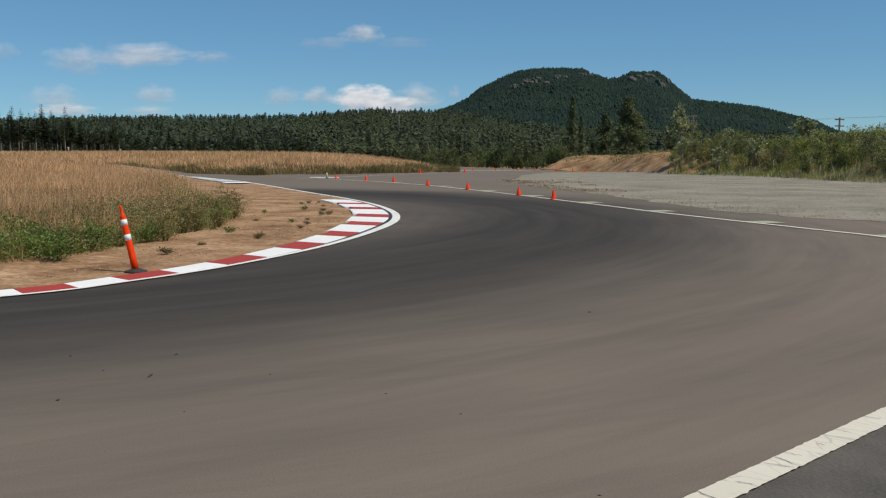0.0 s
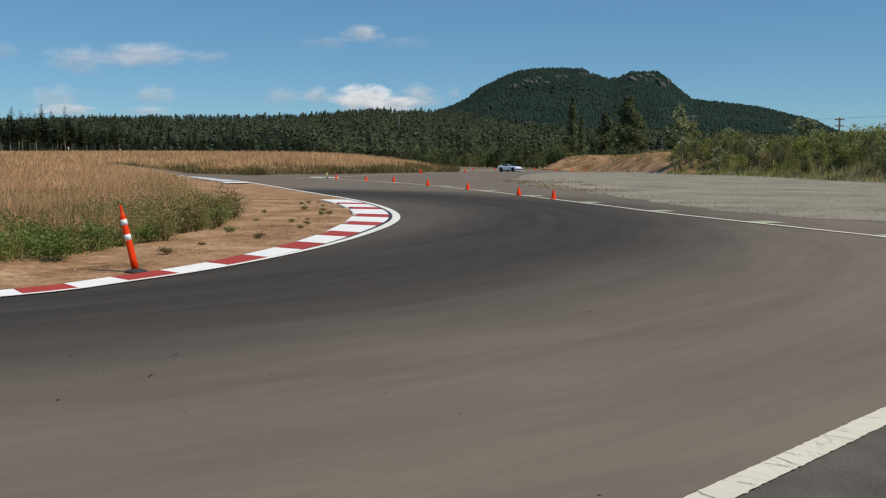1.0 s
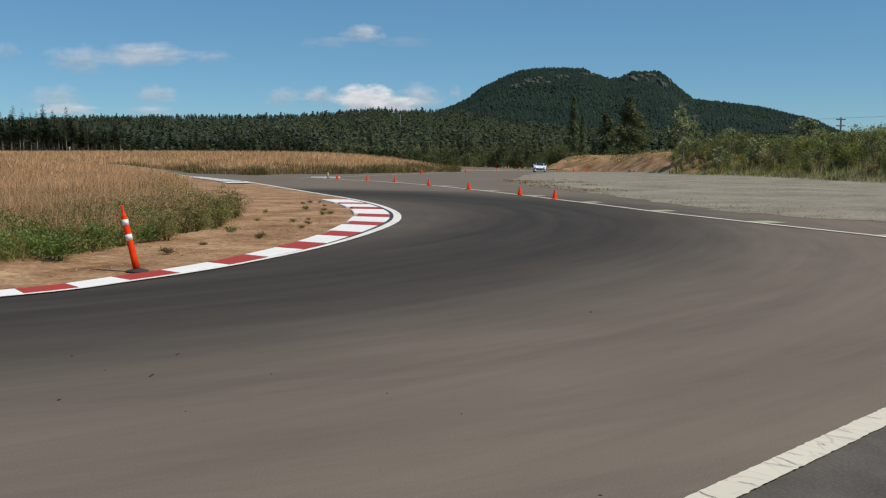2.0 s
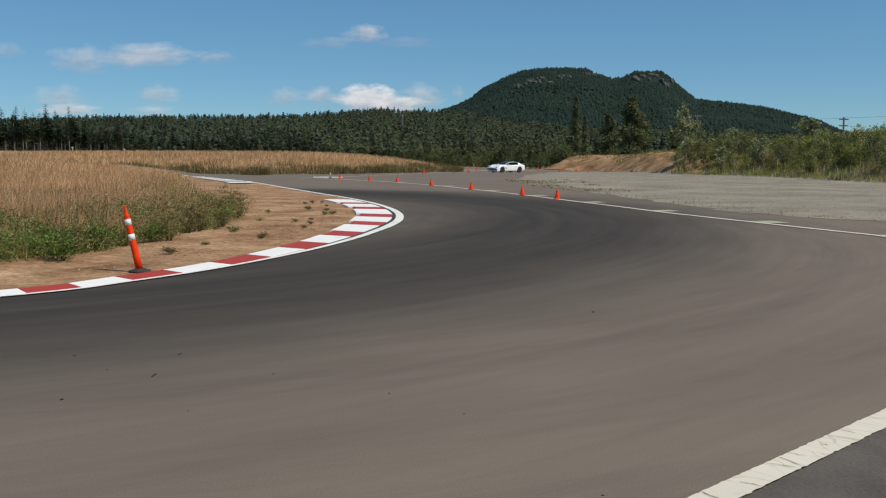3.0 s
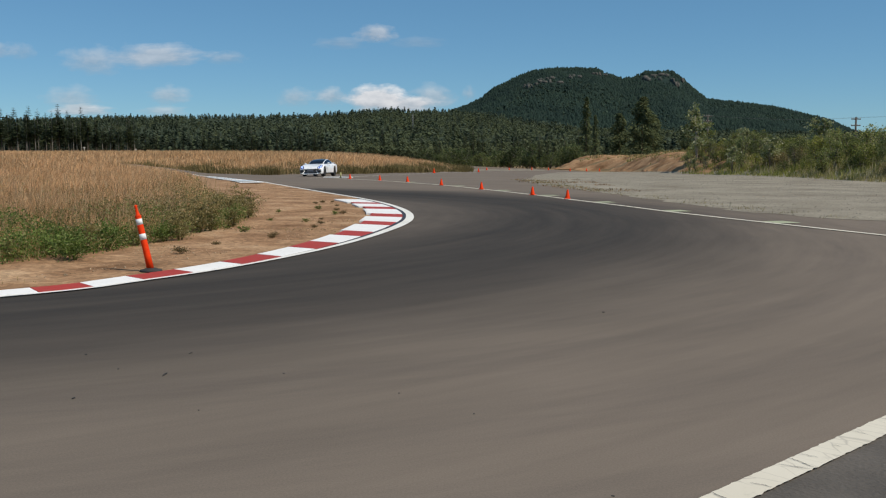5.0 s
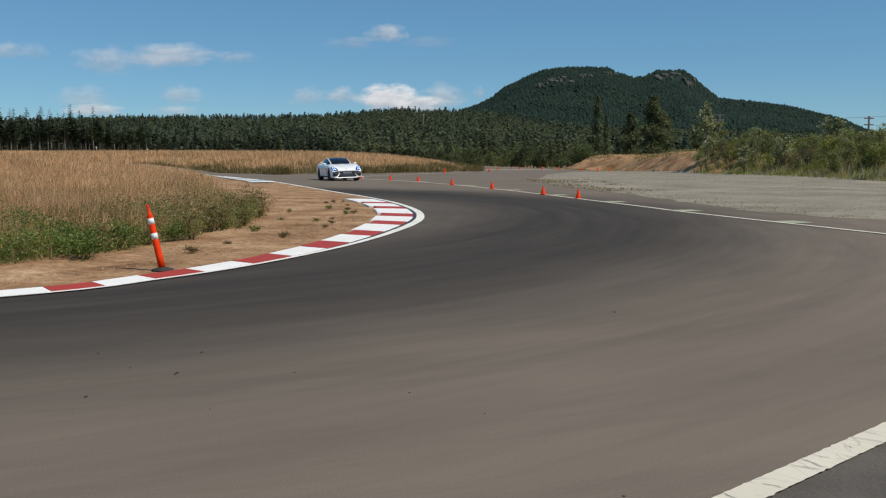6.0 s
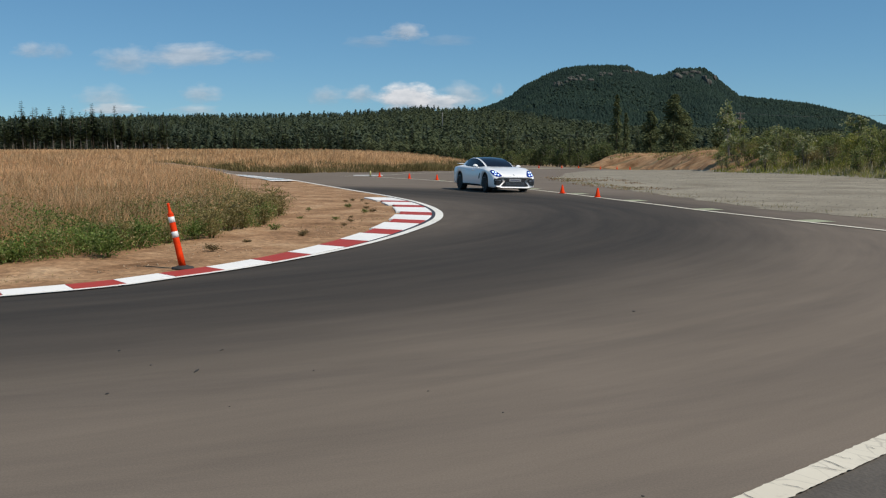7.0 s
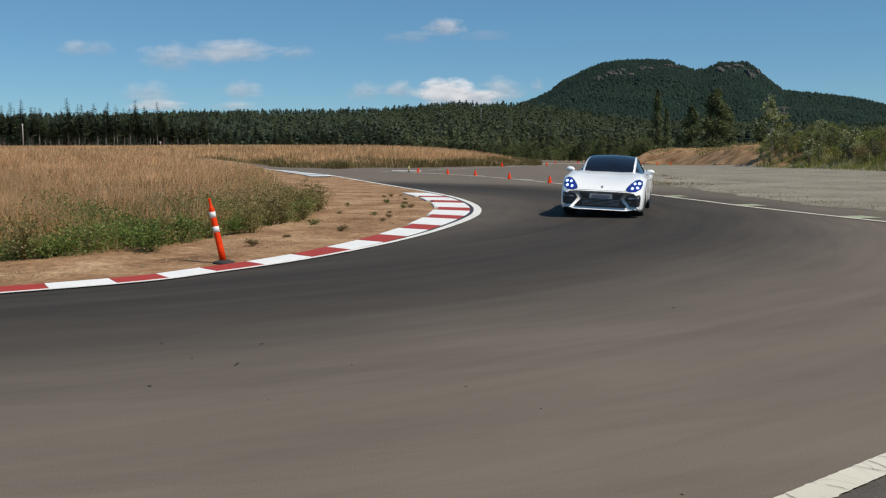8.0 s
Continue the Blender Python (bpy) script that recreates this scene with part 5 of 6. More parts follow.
# dry tufts at the gravel's edge
e = curve_points(GRAVEL_EDGE, 0.05)
e = e[(e[:, 1] > 14) & (e[:, 1] < 54)]
e = np.repeat(e, 9, 0) + rng.randn(len(e) * 9, 2) * (0.35, 0.4) + (0.45, 0.35)
k = wave(e[:, 0], e[:, 1], 0.45, 5) + 0.25 * rng.randn(len(e)) > 0.25
e = e[k]
tagged(blades("gravel_grass", e[:, 0], e[:, 1], rng.uniform(0.03, 0.13, len(e)), e[:, 1] / 1600 * 0.6, OLIVE_WEEDS, 1.2), "short dry grass tufts along the gravel edge", "grass", kind="stuff")
n = 4000
x, y = fan(n, 0.05, 0.62, 18, 60, GRAVEL_AREA)
k = wave(x, y, 1.5, 8) > 0.62
tagged(blades("sparse_grass", x[k], y[k], rng.uniform(0.015, 0.06, k.sum()), y[k] / 1600 * 0.8, FIELD_GRASS, 1.2), "sparse dry grass growing in the gravel", "grass", kind="stuff")
# loose stones of the gravel lot
x, y = fan(3600, 0.06, 0.66, 17, 70, GRAVEL_AREA)
oct_v = np.array([(1, 0, 0), (-1, 0, 0), (0, 1, 0), (0, -1, 0), (0, 0, 0.7), (0, 0, -0.7)], float)
oct_f = np.array([(0, 2, 4), (2, 1, 4), (1, 3, 4), (3, 0, 4), (2, 0, 5), (1, 2, 5), (3, 1, 5), (0, 3, 5)])
size = rng.uniform(0.008, 0.024, len(x)) * np.maximum(1, y / 35)
STONE = mat_island("pale_stones", ((0.0, (0.21, 0.195, 0.165)), (0.6, (0.29, 0.265, 0.22)), (1.0, (0.42, 0.4, 0.35))), 0.9, 0.0, 1.0)
tagged(scatter_mesh("gravel_stones", (oct_v, oct_f), np.stack([x, y, height(x, y) + 0.012, rng.uniform(0, 6, len(x)), size, size], 1), STONE), "loose pale stones lying on the gravel lot", "gravel", kind="stuff")


def leafy(name, seed, tall, wide, count, leaf, material, stems=3, low=0.1, bark=BARK):
    """A bush or small tree: forked stems and a loose crown of single leaves in clumps."""
    r = random.Random(seed)
    q = np.random.RandomState(seed)
    ob = new(name)
    bm = bmesh.new()
    ends = []
    for s in range(stems):
        a = r.uniform(0, 6.28)
        lean = wide * r.uniform(0.1, 0.45)
        top = Vector((math.cos(a) * lean, math.sin(a) * lean, tall * r.uniform(0.75, 1.0)))
        mid = top * 0.5 + Vector((r.uniform(-0.1, 0.1), r.uniform(-0.1, 0.1), 0)) * wide
        tube(bm, [(0, 0, -0.15), mid, top], [0.012 * tall + 0.01, 0.008 * tall, 0.004], 5)
        for k in range(9):
            t = r.uniform(low + 0.12, 1.0)
            p = mid * (t * 2) if t < 0.5 else mid.lerp(top, t * 2 - 1)
            b = r.uniform(0, 6.28)
            l = wide * r.uniform(0.25, 0.6) * (1.15 - 0.75 * t)
            e = p + Vector((math.cos(b) * l, math.sin(b) * l, l * r.uniform(0.1, 0.7)))
            tube(bm, [p, e], [0.006 * tall * 0.6 + 0.004, 0.003], 4)
            ends += [(p.lerp(e, 0.6), l * 0.5), (e, l * 0.45)]
        ends.append((top, wide * 0.12))
    part("stem" if tall < 2.8 else "trunk", bm, bark, ob)
    pick = q.randint(0, len(ends), count)
    c = np.array([tuple(e[0]) for e in ends])[pick] + q.randn(count, 3) * np.array([e[1] for e in ends])[pick][:, None] * (0.55, 0.55, 0.5)
    c = c[c[:, 2] > low * tall]
    v, f = leaf_cloud(c, leaf)
    part("foliage" if tall < 2.8 else "crown", fast_mesh("foliage", v, f, material), None, ob)
    return ob


bushes = [leafy("bush", 31, 1.7, 1.5, 1300, 0.09, BUSH_LEAVES, 6, 0.02), leafy("bush", 32, 1.3, 1.3, 1100, 0.085, BUSH_LEAVES, 5, 0.02), leafy("bush", 33, 2.2, 1.4, 1500, 0.09, LEAVES, 7, 0.03),
          leafy("bush", 34, 1.7, 1.0, 1000, 0.10, LEAVES, 5, 0.05), leafy("bush", 35, 1.1, 1.5, 1100, 0.08, OLIVE_WEEDS, 7, 0.0)]
for b in bushes:
    tagged(b, "loose olive-green bush on the bank beside the gravel", "bush", "bushes on the bank")
made = 0
while made < 190:
    a, y = rng.uniform(0.235, 0.72), rng.uniform(32, 105)
    x = a * y
    d = float(depth_in(BERM, np.array([x]), np.array([y]))[0])
    if not 0.9 < d < 11 or (y > 86 and a < 0.25):
        continue
    size = rng.uniform(0.6, 1.2) * (0.7 if d < 2.2 else 1.0)
    i = made % 5
    (place if made < 5 else set_copy)(bushes[i], x, y, rng.uniform(0, 360), size)
    made += 1
tree_a = tagged(leafy("birch", 41, 6.8, 2.5, 1700, 0.26, PALE_LEAVES, 3, 0.12, PALE_BARK), "young birch with pale flickering leaves on the bank", "tree")
place(tree_a, 24.9, 95, 20, 0.95)
tree_b = tagged(leafy("birch", 42, 5.0, 2.4, 1500, 0.22, LEAVES, 3, 0.1, PALE_BARK), "small leafy birch beside the taller one", "tree")
place(tree_b, 26.2, 96.5, 70, 0.85)
sapling = tagged(leafy("sapling", 43, 3.6, 1.5, 1500, 0.17, PALE_LEAVES, 3, 0.3), "slender pale-leaved sapling among the bushes", "tree", "saplings on the bank")
place(sapling, 27.6, 70, 0, 1.0)
for x, y, s in ((25.0, 73, 0.8), (31, 76, 0.75), (23.8, 79, 0.7), (33.5, 66, 0.6), (36, 72, 0.75), (27.5, 88, 0.9)):
    set_copy(sapling, x, y, x * 37, s)
big = [tagged(dense_fir(51, 14.5, 2.2, 1500, 26), "tall dark fir standing behind the earth bank", "tree"), tagged(dense_fir(52, 12.6, 4.2, 3600, 19), "broad dark fir standing behind the earth bank", "tree")]
place(big[0], 29.6, 210, 0, 1.0)
place(big[1], 41.0, 203, 40, 1.05)
set_copy(big[1], 37.6, 212, 160, 0.8)
set_copy(big[0], 33.5, 222, 100, 0.72)
set_copy(big[1], 46, 215, 250, 0.8)
set_copy(big[1], 54, 216, 20, 0.62)
for i in range(10):
    set_copy(edge_trees[3], 70 + 6.5 * i + rng.uniform(-2, 2), 128 + rng.uniform(-6, 10), 40 * i, rng.uniform(0.32, 0.42))
# thicket beyond the far end of the road
THICKET = mat_island("thicket_leaves", ((0.0, (0.085, 0.112, 0.045)), (0.5, (0.135, 0.165, 0.066)), (1.0, (0.19, 0.21, 0.09))), 0.7, 0.45, 0.3, None, 0.7)
shrubs = [leafy("shrub", 71, 2.6, 2.4, 900, 0.22, THICKET, 6, 0.0), leafy("shrub", 72, 2.2, 2.0, 800, 0.22, THICKET, 6, 0.0), leafy("shrub", 73, 2.7, 1.6, 800, 0.22, THICKET, 5, 0.0)]
for i in range(64):
    a = -0.03 + 0.165 * i / 63 + rng.uniform(-0.003, 0.003)
    y = rng.uniform(174, 196)
    ob = (place if i < 3 else set_copy)(shrubs[i % 3], a * y, y, rng.uniform(0, 360), 0.6 + 1.2 * rng.rand() ** 2)
    tagged(ob, "dense green thicket shrub beyond the far road", "shrub", "shrubs beyond the road")
for i in range(26):
    a = -0.04 + 0.19 * i / 25 + rng.uniform(-0.004, 0.004)
    y = rng.uniform(205, 260)
    set_copy(full_trees[i % 3], a * y, y, rng.uniform(0, 360), rng.uniform(0.35, 0.62))
# clumps of weeds along the ragged edge of the infield grass
clumps = [leafy("weed_clump", 81, 0.62, 0.7, 700, 0.04, OLIVE_WEEDS, 7, 0.0, OLIVE_WEEDS), leafy("weed_clump", 82, 0.42, 0.8, 760, 0.045, WEEDS, 7, 0.0, WEEDS), leafy("weed_clump", 83, 0.7, 0.5, 560, 0.04, OLIVE_WEEDS, 6, 0.0, OLIVE_WEEDS)]
for c_ in clumps:
    tagged(c_, "bushy green and brown weed clump at the grass edge", "weed", "weed clumps along the grass")
edge = curve_points([p for p in GRASS if 10 < p[1] < 25], 0.42)
for i, (x, y) in enumerate(edge):
    x, y = x + rng.uniform(-0.55, 0.2), y + rng.uniform(-0.2, 0.2)
    (place if i < 3 else set_copy)(clumps[i % 3] if 15 < y < 21 else clumps[2 * (i % 2)] if y >= 21 and i > 3 else clumps[(i % 3 != 0) * 1] if i > 3 else clumps[i % 3], x, y, rng.uniform(0, 360), rng.uniform(0.5, 0.95), 0.0)
# rusty tufts at the tip of the gravel
x, y = rng.uniform(3.2, 7.4, 2600), rng.uniform(36, 57, 2600)
k = (depth_in(GRAVEL_AREA, x, y) > -0.3) & (wave(x, y, 1.1, 3) > -0.2)
tagged(blades("rusty_grass", x[k], y[k], rng.uniform(0.03, 0.12, k.sum()), np.full(k.sum(), 0.035), mat_island("rusty_grass", ((0.0, (0.22, 0.125, 0.07)), (1.0, (0.42, 0.29, 0.17))), 0.8, 0.3, 0.5), 1.0), "rust-brown dry grass at the tip of the gravel", "grass", kind="stuff")
# pale seed stalks among the bushes of the bank
n = 5000
a, y = rng.uniform(0.22, 0.66, n), np.exp(rng.uniform(math.log(32), math.log(95), n))
x = a * y
d = depth_in(BERM, x, y)
k = (d > 0.3) & (d < 8) & (wave(x, y, 1.9, 31) > 0.0)
tagged(blades("pale_stalks", x[k], y[k], rng.uniform(0.4, 0.95, k.sum()), y[k] / 1600 * 0.7, mat_island("pale_stalks", ((0.0, (0.32, 0.27, 0.15)), (1.0, (0.66, 0.6, 0.43))), 0.8, 0.35, 0.5), 0.5), "pale dry seed stalks standing among the bushes", "grass", kind="stuff")
# ---- cones, posts, poles and litter ----
ORANGE = mat_simple("orange_plastic", (0.78, 0.042, 0.004), (0.88, 0.06, 0.006), 5, 0.7)
ORANGE.node_tree.nodes["Principled BSDF"].inputs["Specular IOR Level"].default_value = 0.15
REFLECT = mat_simple("white_reflective_band", (0.72, 0.72, 0.70), (0.84, 0.84, 0.82), 12, 0.4)
BLACK_RUBBER = mat_simple("black_rubber", (0.018, 0.018, 0.018), (0.045, 0.043, 0.04), 9, 0.85, bump_s=0.3)
YELLOW = mat_simple("faded_yellow_plastic", (0.55, 0.5, 0.18), (0.68, 0.64, 0.32), 6, 0.6)
POLE_WOOD = mat_simple("pole_wood", (0.05, 0.042, 0.036), (0.1, 0.085, 0.07), 2, 0.9)
PALE_WOOD = mat_simple("pale_post", (0.45, 0.42, 0.36), (0.6, 0.57, 0.5), 3, 0.8)
WIRE = mat_simple("wire", (0.1, 0.1, 0.1), (0.2, 0.2, 0.2), 2, 0.6)


def ground_z(x, y):
    return float(height(np.array([x]), np.array([y]))[0])


def traffic_cone():
    ob = tagged(new("traffic_cone"), "small plain orange traffic cone on the asphalt", "traffic cone", "traffic cones along the track")
    bm = bmesh.new()
    box(bm, (-0.105, -0.105, 0), (0.105, 0.105, 0.022), bevel=0.006)
    part("base", bm, ORANGE, ob)
    part("body", lathe([(0.086, 0.02), (0.082, 0.035), (0.026, 0.295), (0.02, 0.305), (0.014, 0.30)], 18), ORANGE, ob)
    return ob


cone = traffic_cone()
NEAR_CONES = [(-6.64, 56.6), (-4.41, 52.2), (-2.64, 48.9), (-0.73, 43.5), (1.05, 38.5), (2.75, 33.0), (3.66, 30.05)]
FAR_CONES = [(-2.4, 96.4), (2.9, 121), (9.4, 163.5), (5.4, 163.5), (13.5, 164.0), (16.4, 163.0), (19.2, 154.5), (21.9, 154.0), (23.9, 153.0)]
for i, (x, y) in enumerate(NEAR_CONES + FAR_CONES):
    ob = cone if i == 0 else copy_thing(cone, Matrix.Identity(4))
    ob.matrix_basis = pose(x, y, ground_z(x, y) + 0.005, 0, 0, i * 29) @ Matrix.Scale(1.0 if i < 7 else 1.55, 4)

post = tagged(new("delineator_post"), "leaning orange delineator post with two white bands", "post")
lean = Matrix.Rotation(radians(-11.5), 4, "Y")
part("base", lathe([(0.135, 0.0), (0.145, 0.008), (0.14, 0.02), (0.09, 0.032), (0.055, 0.045)], 8), BLACK_RUBBER, post, "black rubber base")
for name, prof_, material in (("tube", [(0.044, 0.03), (0.041, 0.2), (0.0375, 0.69), (0.034, 0.705)], ORANGE), ("reflective_band", [(0.0408, 0.405), (0.0402, 0.48)], REFLECT), ("reflective_band", [(0.0394, 0.595), (0.0388, 0.668)], REFLECT),
                             ("grip", [(0.036, 0.69), (0.04, 0.705), (0.025, 0.722), (0.018, 0.76), (0.015, 0.815), (0.02, 0.83), (0.012, 0.845)], ORANGE)):
    bm = lathe(prof_, 18)
    bmesh.ops.transform(bm, matrix=lean, verts=bm.verts)
    part(name, bm, material, post)
post.matrix_basis = pose(-3.80, 11.16, ground_z(-3.80, 11.16) + 0.008)

marker = tagged(new("marker_post"), "short faded yellow marker post at the junction", "post")
part("stake", lathe([(0.05, 0), (0.05, 0.34), (0.035, 0.36)], 10), YELLOW, marker)
part("foot", lathe([(0.12, 0), (0.11, 0.03)], 10), BLACK_RUBBER, marker)
marker.matrix_basis = pose(-7.55, 59.2, ground_z(-7.55, 59.2) + 0.005)

# faded marks outside the edge line
patches = []
for i, (x, y) in enumerate(((-1.6, 48.9), (0.3, 42.7), (2.0, 37.3), (3.75, 32.9), (4.95, 28.2), (5.85, 23.6), (6.95, 19.65), (8.3, 16.2))):
    j = int(np.argmin(np.hypot(outer_line[:, 0] - x, outer_line[:, 1] - y)))
    t = outer_line[j + 1] - outer_line[j - 1]
    t /= np.linalg.norm(t)
    nrm = np.array([-t[1], t[0]])
    p = outer_line[j] + nrm * 0.12
    q = [p - t * 0.32, p + t * 0.32, p + t * 0.32 + nrm * 0.55, p - t * 0.32 + nrm * 0.55]
    ob = new("painted_mark", mesh_of("painted_mark", [(a, b, float(base_height(b)) + 0.010) for a, b in q], [(0, 1, 2, 3)], PALE_MARK))
    tagged(ob, "faded pale green painted square beside the edge line", "road marking", "painted squares along the edge line", kind="structure")
far_kerb = tagged(new("far_kerb"), "flat white and faded blue painted kerb along the inside edge", "kerb")
for i in range(7):
    y0 = 46.2 + 2.4 * i
    ribbon("kerb_block", curve_points([tuple(p) for p in inner_line[(inner_line[:, 1] > y0) & (inner_line[:, 1] < y0 + 2.05)]], 0.4), 0.34, 1.6 - 0.08 * i, 0.06, KERB_PALE if i % 2 else KERB_WHITE, far_kerb)
block = new("kerb_stone")
bm = bmesh.new()
box(bm, (-1.0, -0.11, -0.05), (1.0, 0.11, 0.065), bevel=0.03)
part("body", bm, KERB_WHITE, block)
block.matrix_basis = pose(-8.0, 61.4, float(base_height(61.4)), 0, 0, -6)
tagged(block, "low white painted kerb stone beside the marker post", "kerb stone")


def clod(x, y, size, flat, twig=False):
    bm = bmesh.new()
    bmesh.ops.create_icosphere(bm, subdivisions=2, radius=1.0)
    for v in bm.verts:
        v.co *= 1 + 0.5 * noise.noise(v.co * 1.7 + Vector((x * 5, y * 3, 0)))
        v.co = Vector((v.co.x * size * (2.4 if twig else 1.2), v.co.y * size * (0.25 if twig else 0.8), v.co.z * size * flat))
    bmesh.ops.transform(bm, matrix=Matrix.Rotation(x * 9, 4, "Z"), verts=bm.verts)
    me = bpy.data.meshes.new("clod")
    bm.to_mesh(me)
    bm.free()
    me.materials.append(BLACK_RUBBER)
    ob = new("twig" if twig else "rubber_crumb", me)
    ob.location = (x, y, size * flat * 0.6)
    tagged(ob, "dark bit of debris lying on the asphalt", "debris", "debris on the asphalt")


for x, y, s, tw in ((-2.29, 5.28, 0.016, False), (-1.93, 5.87, 0.022, True), (-2.7, 6.47, 0.014, False), (-2.3, 6.03, 0.010, False), (1.36, 8.32, 0.016, False), (-0.35, 5.43, 0.008, False), (0.1, 4.99, 0.008, False),
                    (-1.47, 5.04, 0.007, False), (-1.15, 5.92, 0.010, False), (-1.95, 6.52, 0.016, True), (0.67, 3.76, 0.009, False)):
    clod(x, y, s * 0.7, 0.45, tw)

# small plants on the bare dirt
tuft = leafy("weed_tuft", 61, 0.14, 0.36, 220, 0.04, WEEDS, 4, 0.0, OLIVE_WEEDS)
tagged(tuft, "small green weed growing in the bare dirt", "weed", "weeds in the dirt")
spots = [(-4.5, 10.9), (-5.2, 10.1), (-3.4, 12.5), (-3.75, 12.9), (-3.1, 13.1), (-2.7, 13.7), (-4.0, 12.2), (-3.5, 14.6), (-2.9, 15.6), (-3.9, 16.6), (-2.4, 17.2), (-3.2, 19.2), (-2.9, 21.6), (-3.6, 23.5), (-2.7, 24.6), (-4.4, 17.3), (-4.0, 19.4), (-4.4, 22.4)]
spots = [p for p in spots if float(depth_in(INFIELD, np.array([p[0]]), np.array([p[1]]))[0]) > 1.5]
for i, (x, y) in enumerate(spots):
    (place if i == 0 else set_copy)(tuft, x, y, i * 50, 0.3 + 0.45 * rng.rand(), -0.03)
# dry weeds lodged against the back of the kerb
dry_tuft = leafy("dry_tuft", 62, 0.10, 0.42, 240, 0.03, DIRT_WEEDS, 5, 0.0, DIRT_WEEDS)
tagged(dry_tuft, "small dead brown weed tuft behind the kerb", "weed", "dead weeds behind the kerb")
behind = offset(inner_line, 1.45)
behind = behind[(inner_line[:, 1] > 12.5) & (inner_line[:, 1] < 29)]
for i, j in enumerate(sorted(random.sample(range(len(behind)), 13))):
    (place if i == 0 else set_copy)(dry_tuft, behind[j, 0] - abs(random.gauss(0, 0.5)), behind[j, 1], i * 77, random.uniform(0.25, 0.7), -0.01)
xs_, ys_ = fan(60000, -0.62, 0.0, 9, 60, INFIELD)
k = (depth_in(GRASS, xs_, ys_) < 0) & (depth_in(INFIELD, xs_, ys_) > 1.0)
xs_, ys_ = xs_[k][:1800], ys_[k][:1800]
size = rng.uniform(0.005, 0.02, len(xs_))
CLODS = mat_island("dirt_clods", ((0.0, (0.2, 0.13, 0.08)), (1.0, (0.5, 0.38, 0.26))), 0.95, 0.0, 1.0)
tagged(scatter_mesh("dirt_clods", (oct_v, oct_f), np.stack([xs_, ys_, height(xs_, ys_) + 0.014, rng.uniform(0, 6, len(xs_)), size, size], 1), CLODS), "small clods and stones on the bare dirt", "dirt", kind="stuff")

xs_, ys_ = fan(70000, -0.62, 0.0, 9, 45, INFIELD)
k = (depth_in(GRASS, xs_, ys_) < 0) & (depth_in(INFIELD, xs_, ys_) > 0.75) & (wave(xs_, ys_, 0.5, 51) + 0.6 * wave(xs_, ys_, 1.6, 52) > 0.42)
xs_, ys_ = xs_[k][:9000], ys_[k][:9000]
tagged(blades("dirt_litter", xs_, ys_, rng.uniform(0.03, 0.085, len(xs_)), np.maximum(0.007, ys_ / 1600 * 0.8), OLIVE_WEEDS, 2.6), "sparse dead grass and litter on the bare dirt", "grass", kind="stuff")


# poles and wires
def utility_pole(x, y, tall, arms):
    ob = tagged(new("utility_pole"), "dark wooden utility pole with crossarms and wires", "utility pole", "utility poles")
    part("pole", lathe([(0.3, 0), (0.24, tall)], 9), POLE_WOOD, ob)
    for z in arms:
        bm = bmesh.new()
        box(bm, (-1.5, -0.12, z - 0.14), (1.5, 0.12, z + 0.14), bevel=0.02)
        arm = part("crossarm", bm, POLE_WOOD, ob)
        for q in (-1.35, -0.5, 0.5, 1.35):
            bm = lathe([(0.07, z + 0.14), (0.09, z + 0.25), (0.05, z + 0.4)], 8)
            bmesh.ops.translate(bm, verts=bm.verts, vec=(q, 0, 0))
            part("insulator", bm, PALE_WOOD, arm)
    place(ob, x, y, 15)
    return ob


utility_pole(112.5, 260, 13.2, (12.6, 10.8))
utility_pole(81.8, 300, 15.6, (15.0, 13.4))
utility_pole(128, 150, 11.5, (11.0, 9.4))
wires = tagged(new("overhead_wires"), "thin overhead wires strung between the utility poles", "wires")
for o in (-1.35, 0.5, 1.35):
    for (p, q) in (((81.8 + o, 300, 14.3), (112.5 + o, 260, 11.9)), ((112.5 + o, 260, 11.9), (128 + o, 150, 12.6))):
        p, q = Vector(p), Vector(q)
        bm = bmesh.new()
        tube(bm, [p.lerp(q, t) - Vector((0, 0, 4 * 0.9 * t * (1 - t))) for t in np.linspace(0, 1, 9)], [0.011] * 9, 4)
        part("wire", bm, WIRE, wires)
for x, y, tall, r in ((-0.41 * 240, 240, 1.9, 0.12), (-0.572 * 230, 230, 6.5, 0.13), (-0.353 * 250, 250, 1.5, 0.1)):
    stake = tagged(new("fence_post"), "weathered pale wooden post standing in the field", "post", "posts in the field")
    part("shaft", lathe([(r, -0.2), (r * 0.9, tall), (r * 0.6, tall + 0.05)], 8), PALE_WOOD, stake)
    bm = bmesh.new()
    box(bm, (-0.3, -0.05, tall - 0.25), (0.3, 0.05, tall - 0.05))
    part("cap", bm, PALE_WOOD, stake)
    place(stake, x, y)
mast = tagged(new("mast"), "thin pale mast rising from the forested ridge", "mast")
part("shaft", lathe([(0.45, 0), (0.35, 19)], 8), WIRE, mast)
part("platform", lathe([(0.8, 14.5), (0.8, 15.2)], 8), BARK, mast)
mast.location = (-0.0479 * 900, 900, float(hill_height(RIDGE, np.array([-0.0479]), np.array([900.0]), 430, 1500, 3.0)[0]))


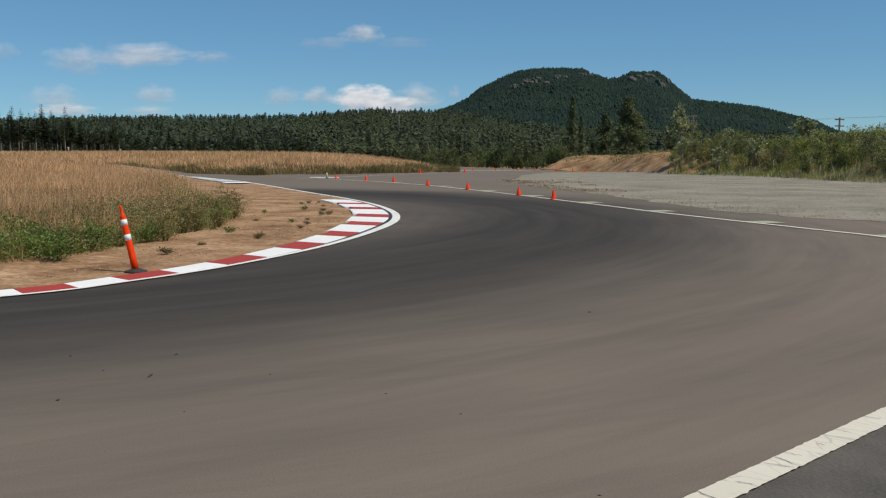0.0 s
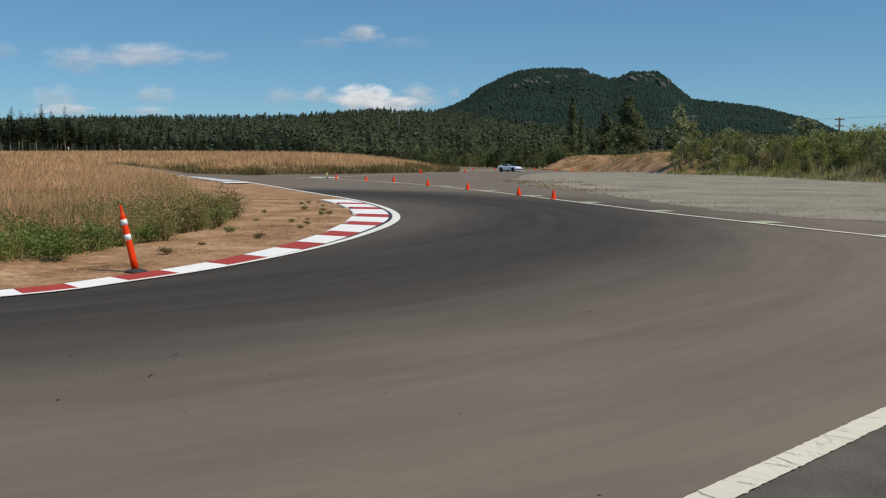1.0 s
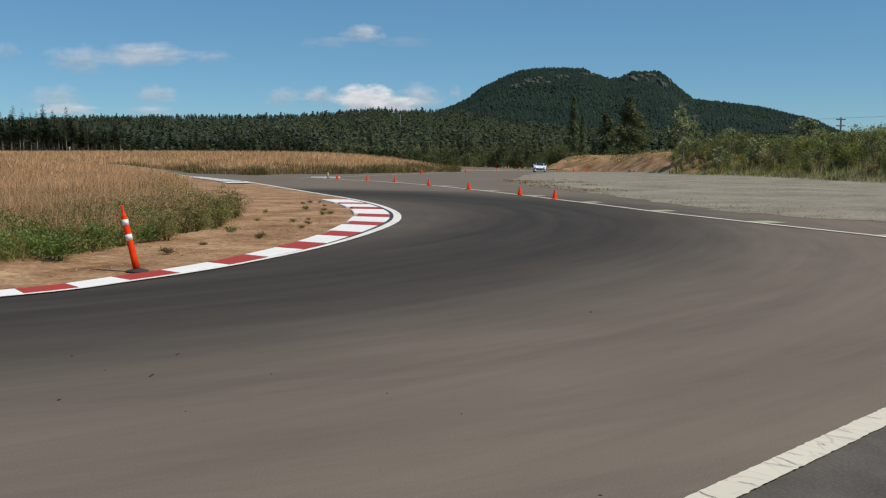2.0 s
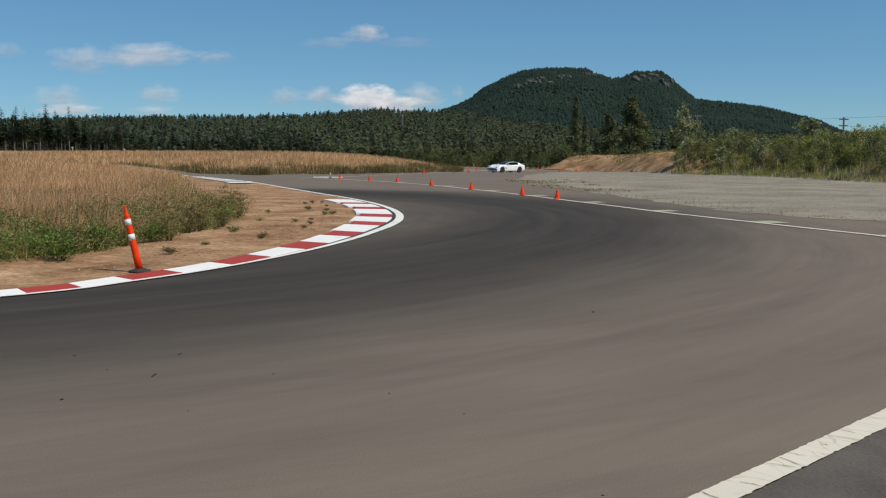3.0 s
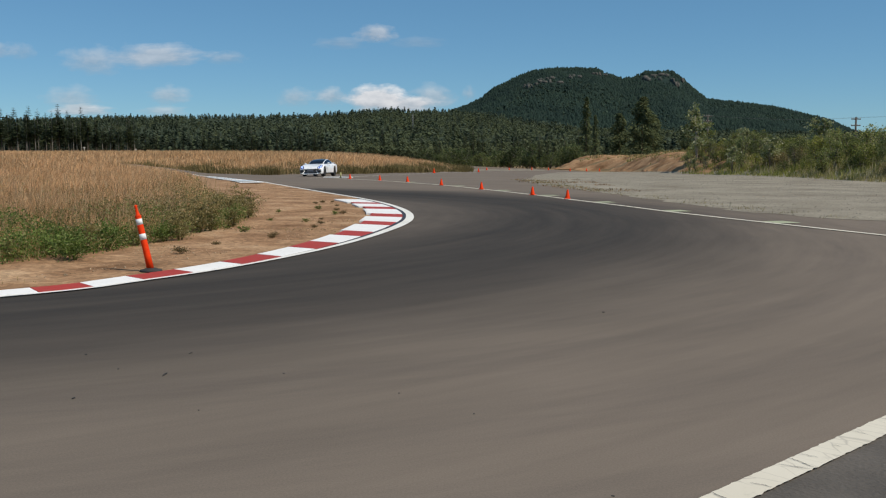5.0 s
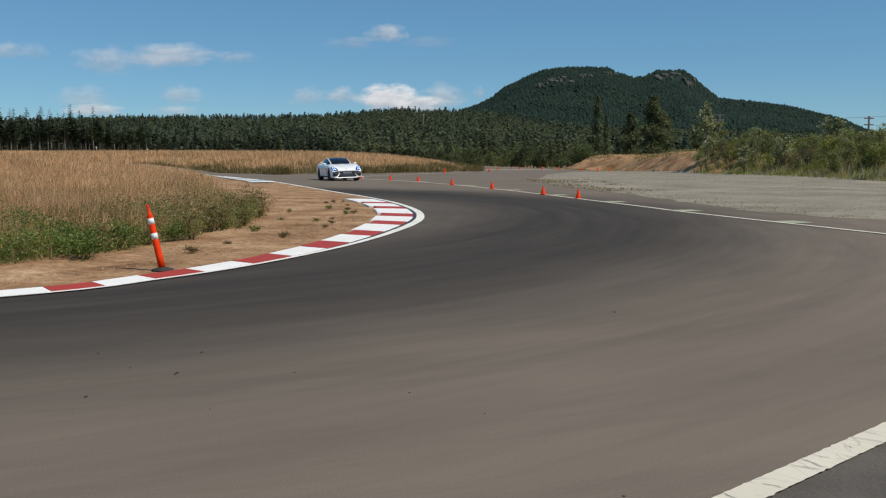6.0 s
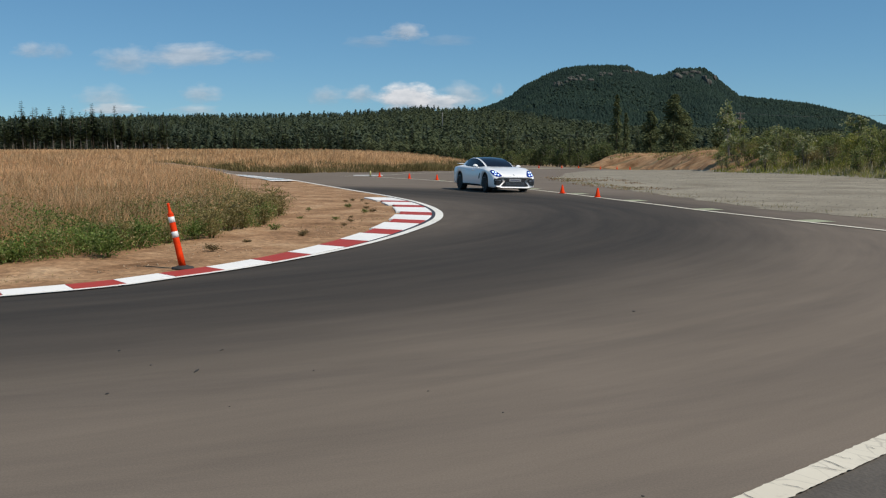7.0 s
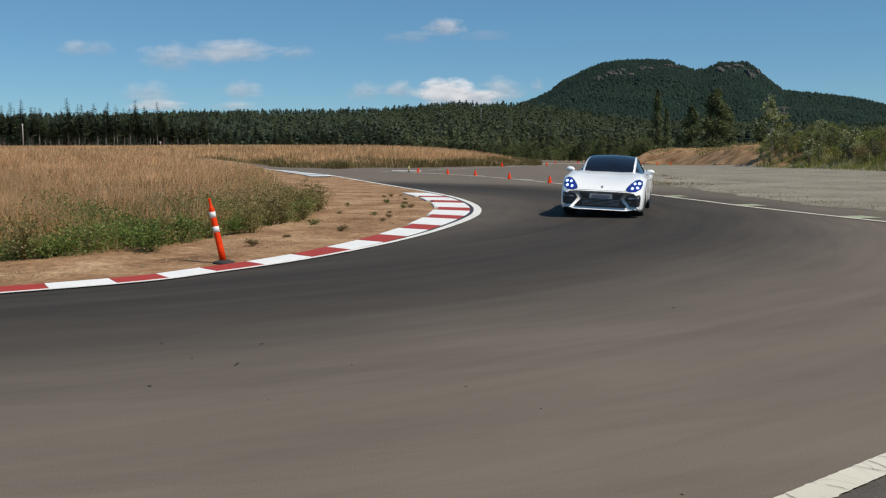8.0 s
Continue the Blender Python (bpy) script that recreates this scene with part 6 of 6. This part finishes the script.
# ---- what moves ----
CAR_PATH = [(0.0, -2.6, 153.2), (0.2, 1.0, 153.4), (0.5, 5.0, 153.0), (0.8, 8.8, 151.4), (1.0, 11.2, 149.6), (1.25, 12.9, 146.6), (1.5, 13.9, 142.6), (1.7, 14.5, 138.9),
            (2.2, 13.2, 125.5), (2.8, 9.2, 110.0), (3.0, 7.0, 105.5), (3.5, 1.2, 97.5), (4.0, -5.25, 90.0), (4.5, -9.0, 78.8), (4.7, -10.0, 74.8), (5.25, -10.75, 64.4), (5.8, -8.9, 56.1),
            (6.0, -7.48, 52.3), (6.3, -5.16, 47.5), (6.5, -3.63, 44.6), (7.0, 0.36, 35.6), (7.3, 1.5, 30.6), (7.5, 2.06, 27.6), (7.7, 2.13, 24.9), (8.0, 1.97, 21.2)]
# where the nose points: degrees from the -y axis towards +x
CAR_NOSE = [(0.0, 66), (0.5, 58), (0.8, 50), (1.0, 42), (1.5, 19), (1.7, 8), (2.2, -18), (2.8, -43), (3.0, -53), (3.5, -63), (4.0, -51), (4.5, -27), (4.7, -17), (5.25, -1), (5.8, 16),
            (6.0, 21.5), (6.25, 27), (6.5, 29), (7.0, 23), (7.3, 13), (7.5, 8.5), (7.7, 3), (8.0, -12.5)]


def path_at(t):
    """Smooth place along the car's path, with some averaging in time."""
    p = np.array(CAR_PATH)
    ts = np.clip(t + np.linspace(-0.15, 0.15, 9), -0.2, 8.2)
    out = []
    for q in ts:
        if q < 0:
            out.append(p[0, 1:] + (p[1, 1:] - p[0, 1:]) * q / 0.2)
        elif q > 8:
            out.append(p[-1, 1:] + (p[-1, 1:] - p[-2, 1:]) * (q - 8) / 0.5)
        else:
            out.append(np.array([np.interp(q, p[:, 0], p[:, 1]), np.interp(q, p[:, 0], p[:, 2])]))
    return np.mean(out, 0)


def motions():
    """All that moves: the car along its path, its wheels turning and steering."""
    rows, headings, rolled = [], [], [0.0]
    times = [k / 30 for k in range(241)]
    places = [path_at(t) for t in times]
    nose = np.array(CAR_NOSE, float)
    for t in times:
        headings.append(180 + np.mean(np.interp(t + np.linspace(-0.15, 0.15, 9), nose[:, 0], nose[:, 1])))

    def lean_at(k):
        """The body leans out of the turn."""
        turn = headings[min(k + 4, 240)] - headings[max(k - 4, 0)]
        return max(-2.8, min(2.8, turn * 0.24 * 4 / max(4, min(k + 4, 240) - max(k - 4, 0)) * 2))
    for k in range(0, 241):
        x, y = places[k]
        if k:
            rolled.append(rolled[-1] + math.hypot(*(places[k] - places[k - 1])) / (0.905 * WHEEL_R))
        if k % 3 == 0:
            h = headings[k]
            c, s = math.cos(math.radians(h)), math.sin(math.radians(h))
            zf, zr = float(base_height(y + 1.5 * c)), float(base_height(y - 1.5 * c))
            rows.append((times[k], pose(x, y, (zf + zr) / 2 + 0.005, math.degrees(math.atan2(zf - zr, 3.0)), lean_at(k), h)))
    car.scale = (0.905, 0.905, 0.905)
    walk(car, rows)
    for wheel, sgn, ay in car_wheels:
        spin = []
        for k, t in enumerate(times):
            steer = 0.0
            if ay > 0:
                steer = max(-12.0, min(12.0, (headings[min(k + 4, 240)] - headings[max(k - 4, 0)]) * 0.6))
            lift = sgn * HALF_TRACK * math.tan(radians(lean_at(k)))
            spin.append((t, Matrix.Translation((sgn * HALF_TRACK, ay, WHEEL_R + lift)) @ Matrix.Rotation(radians(steer), 4, "Z") @ Matrix.Rotation(-rolled[k], 4, "X")))
        walk(wheel, spin)


motions()
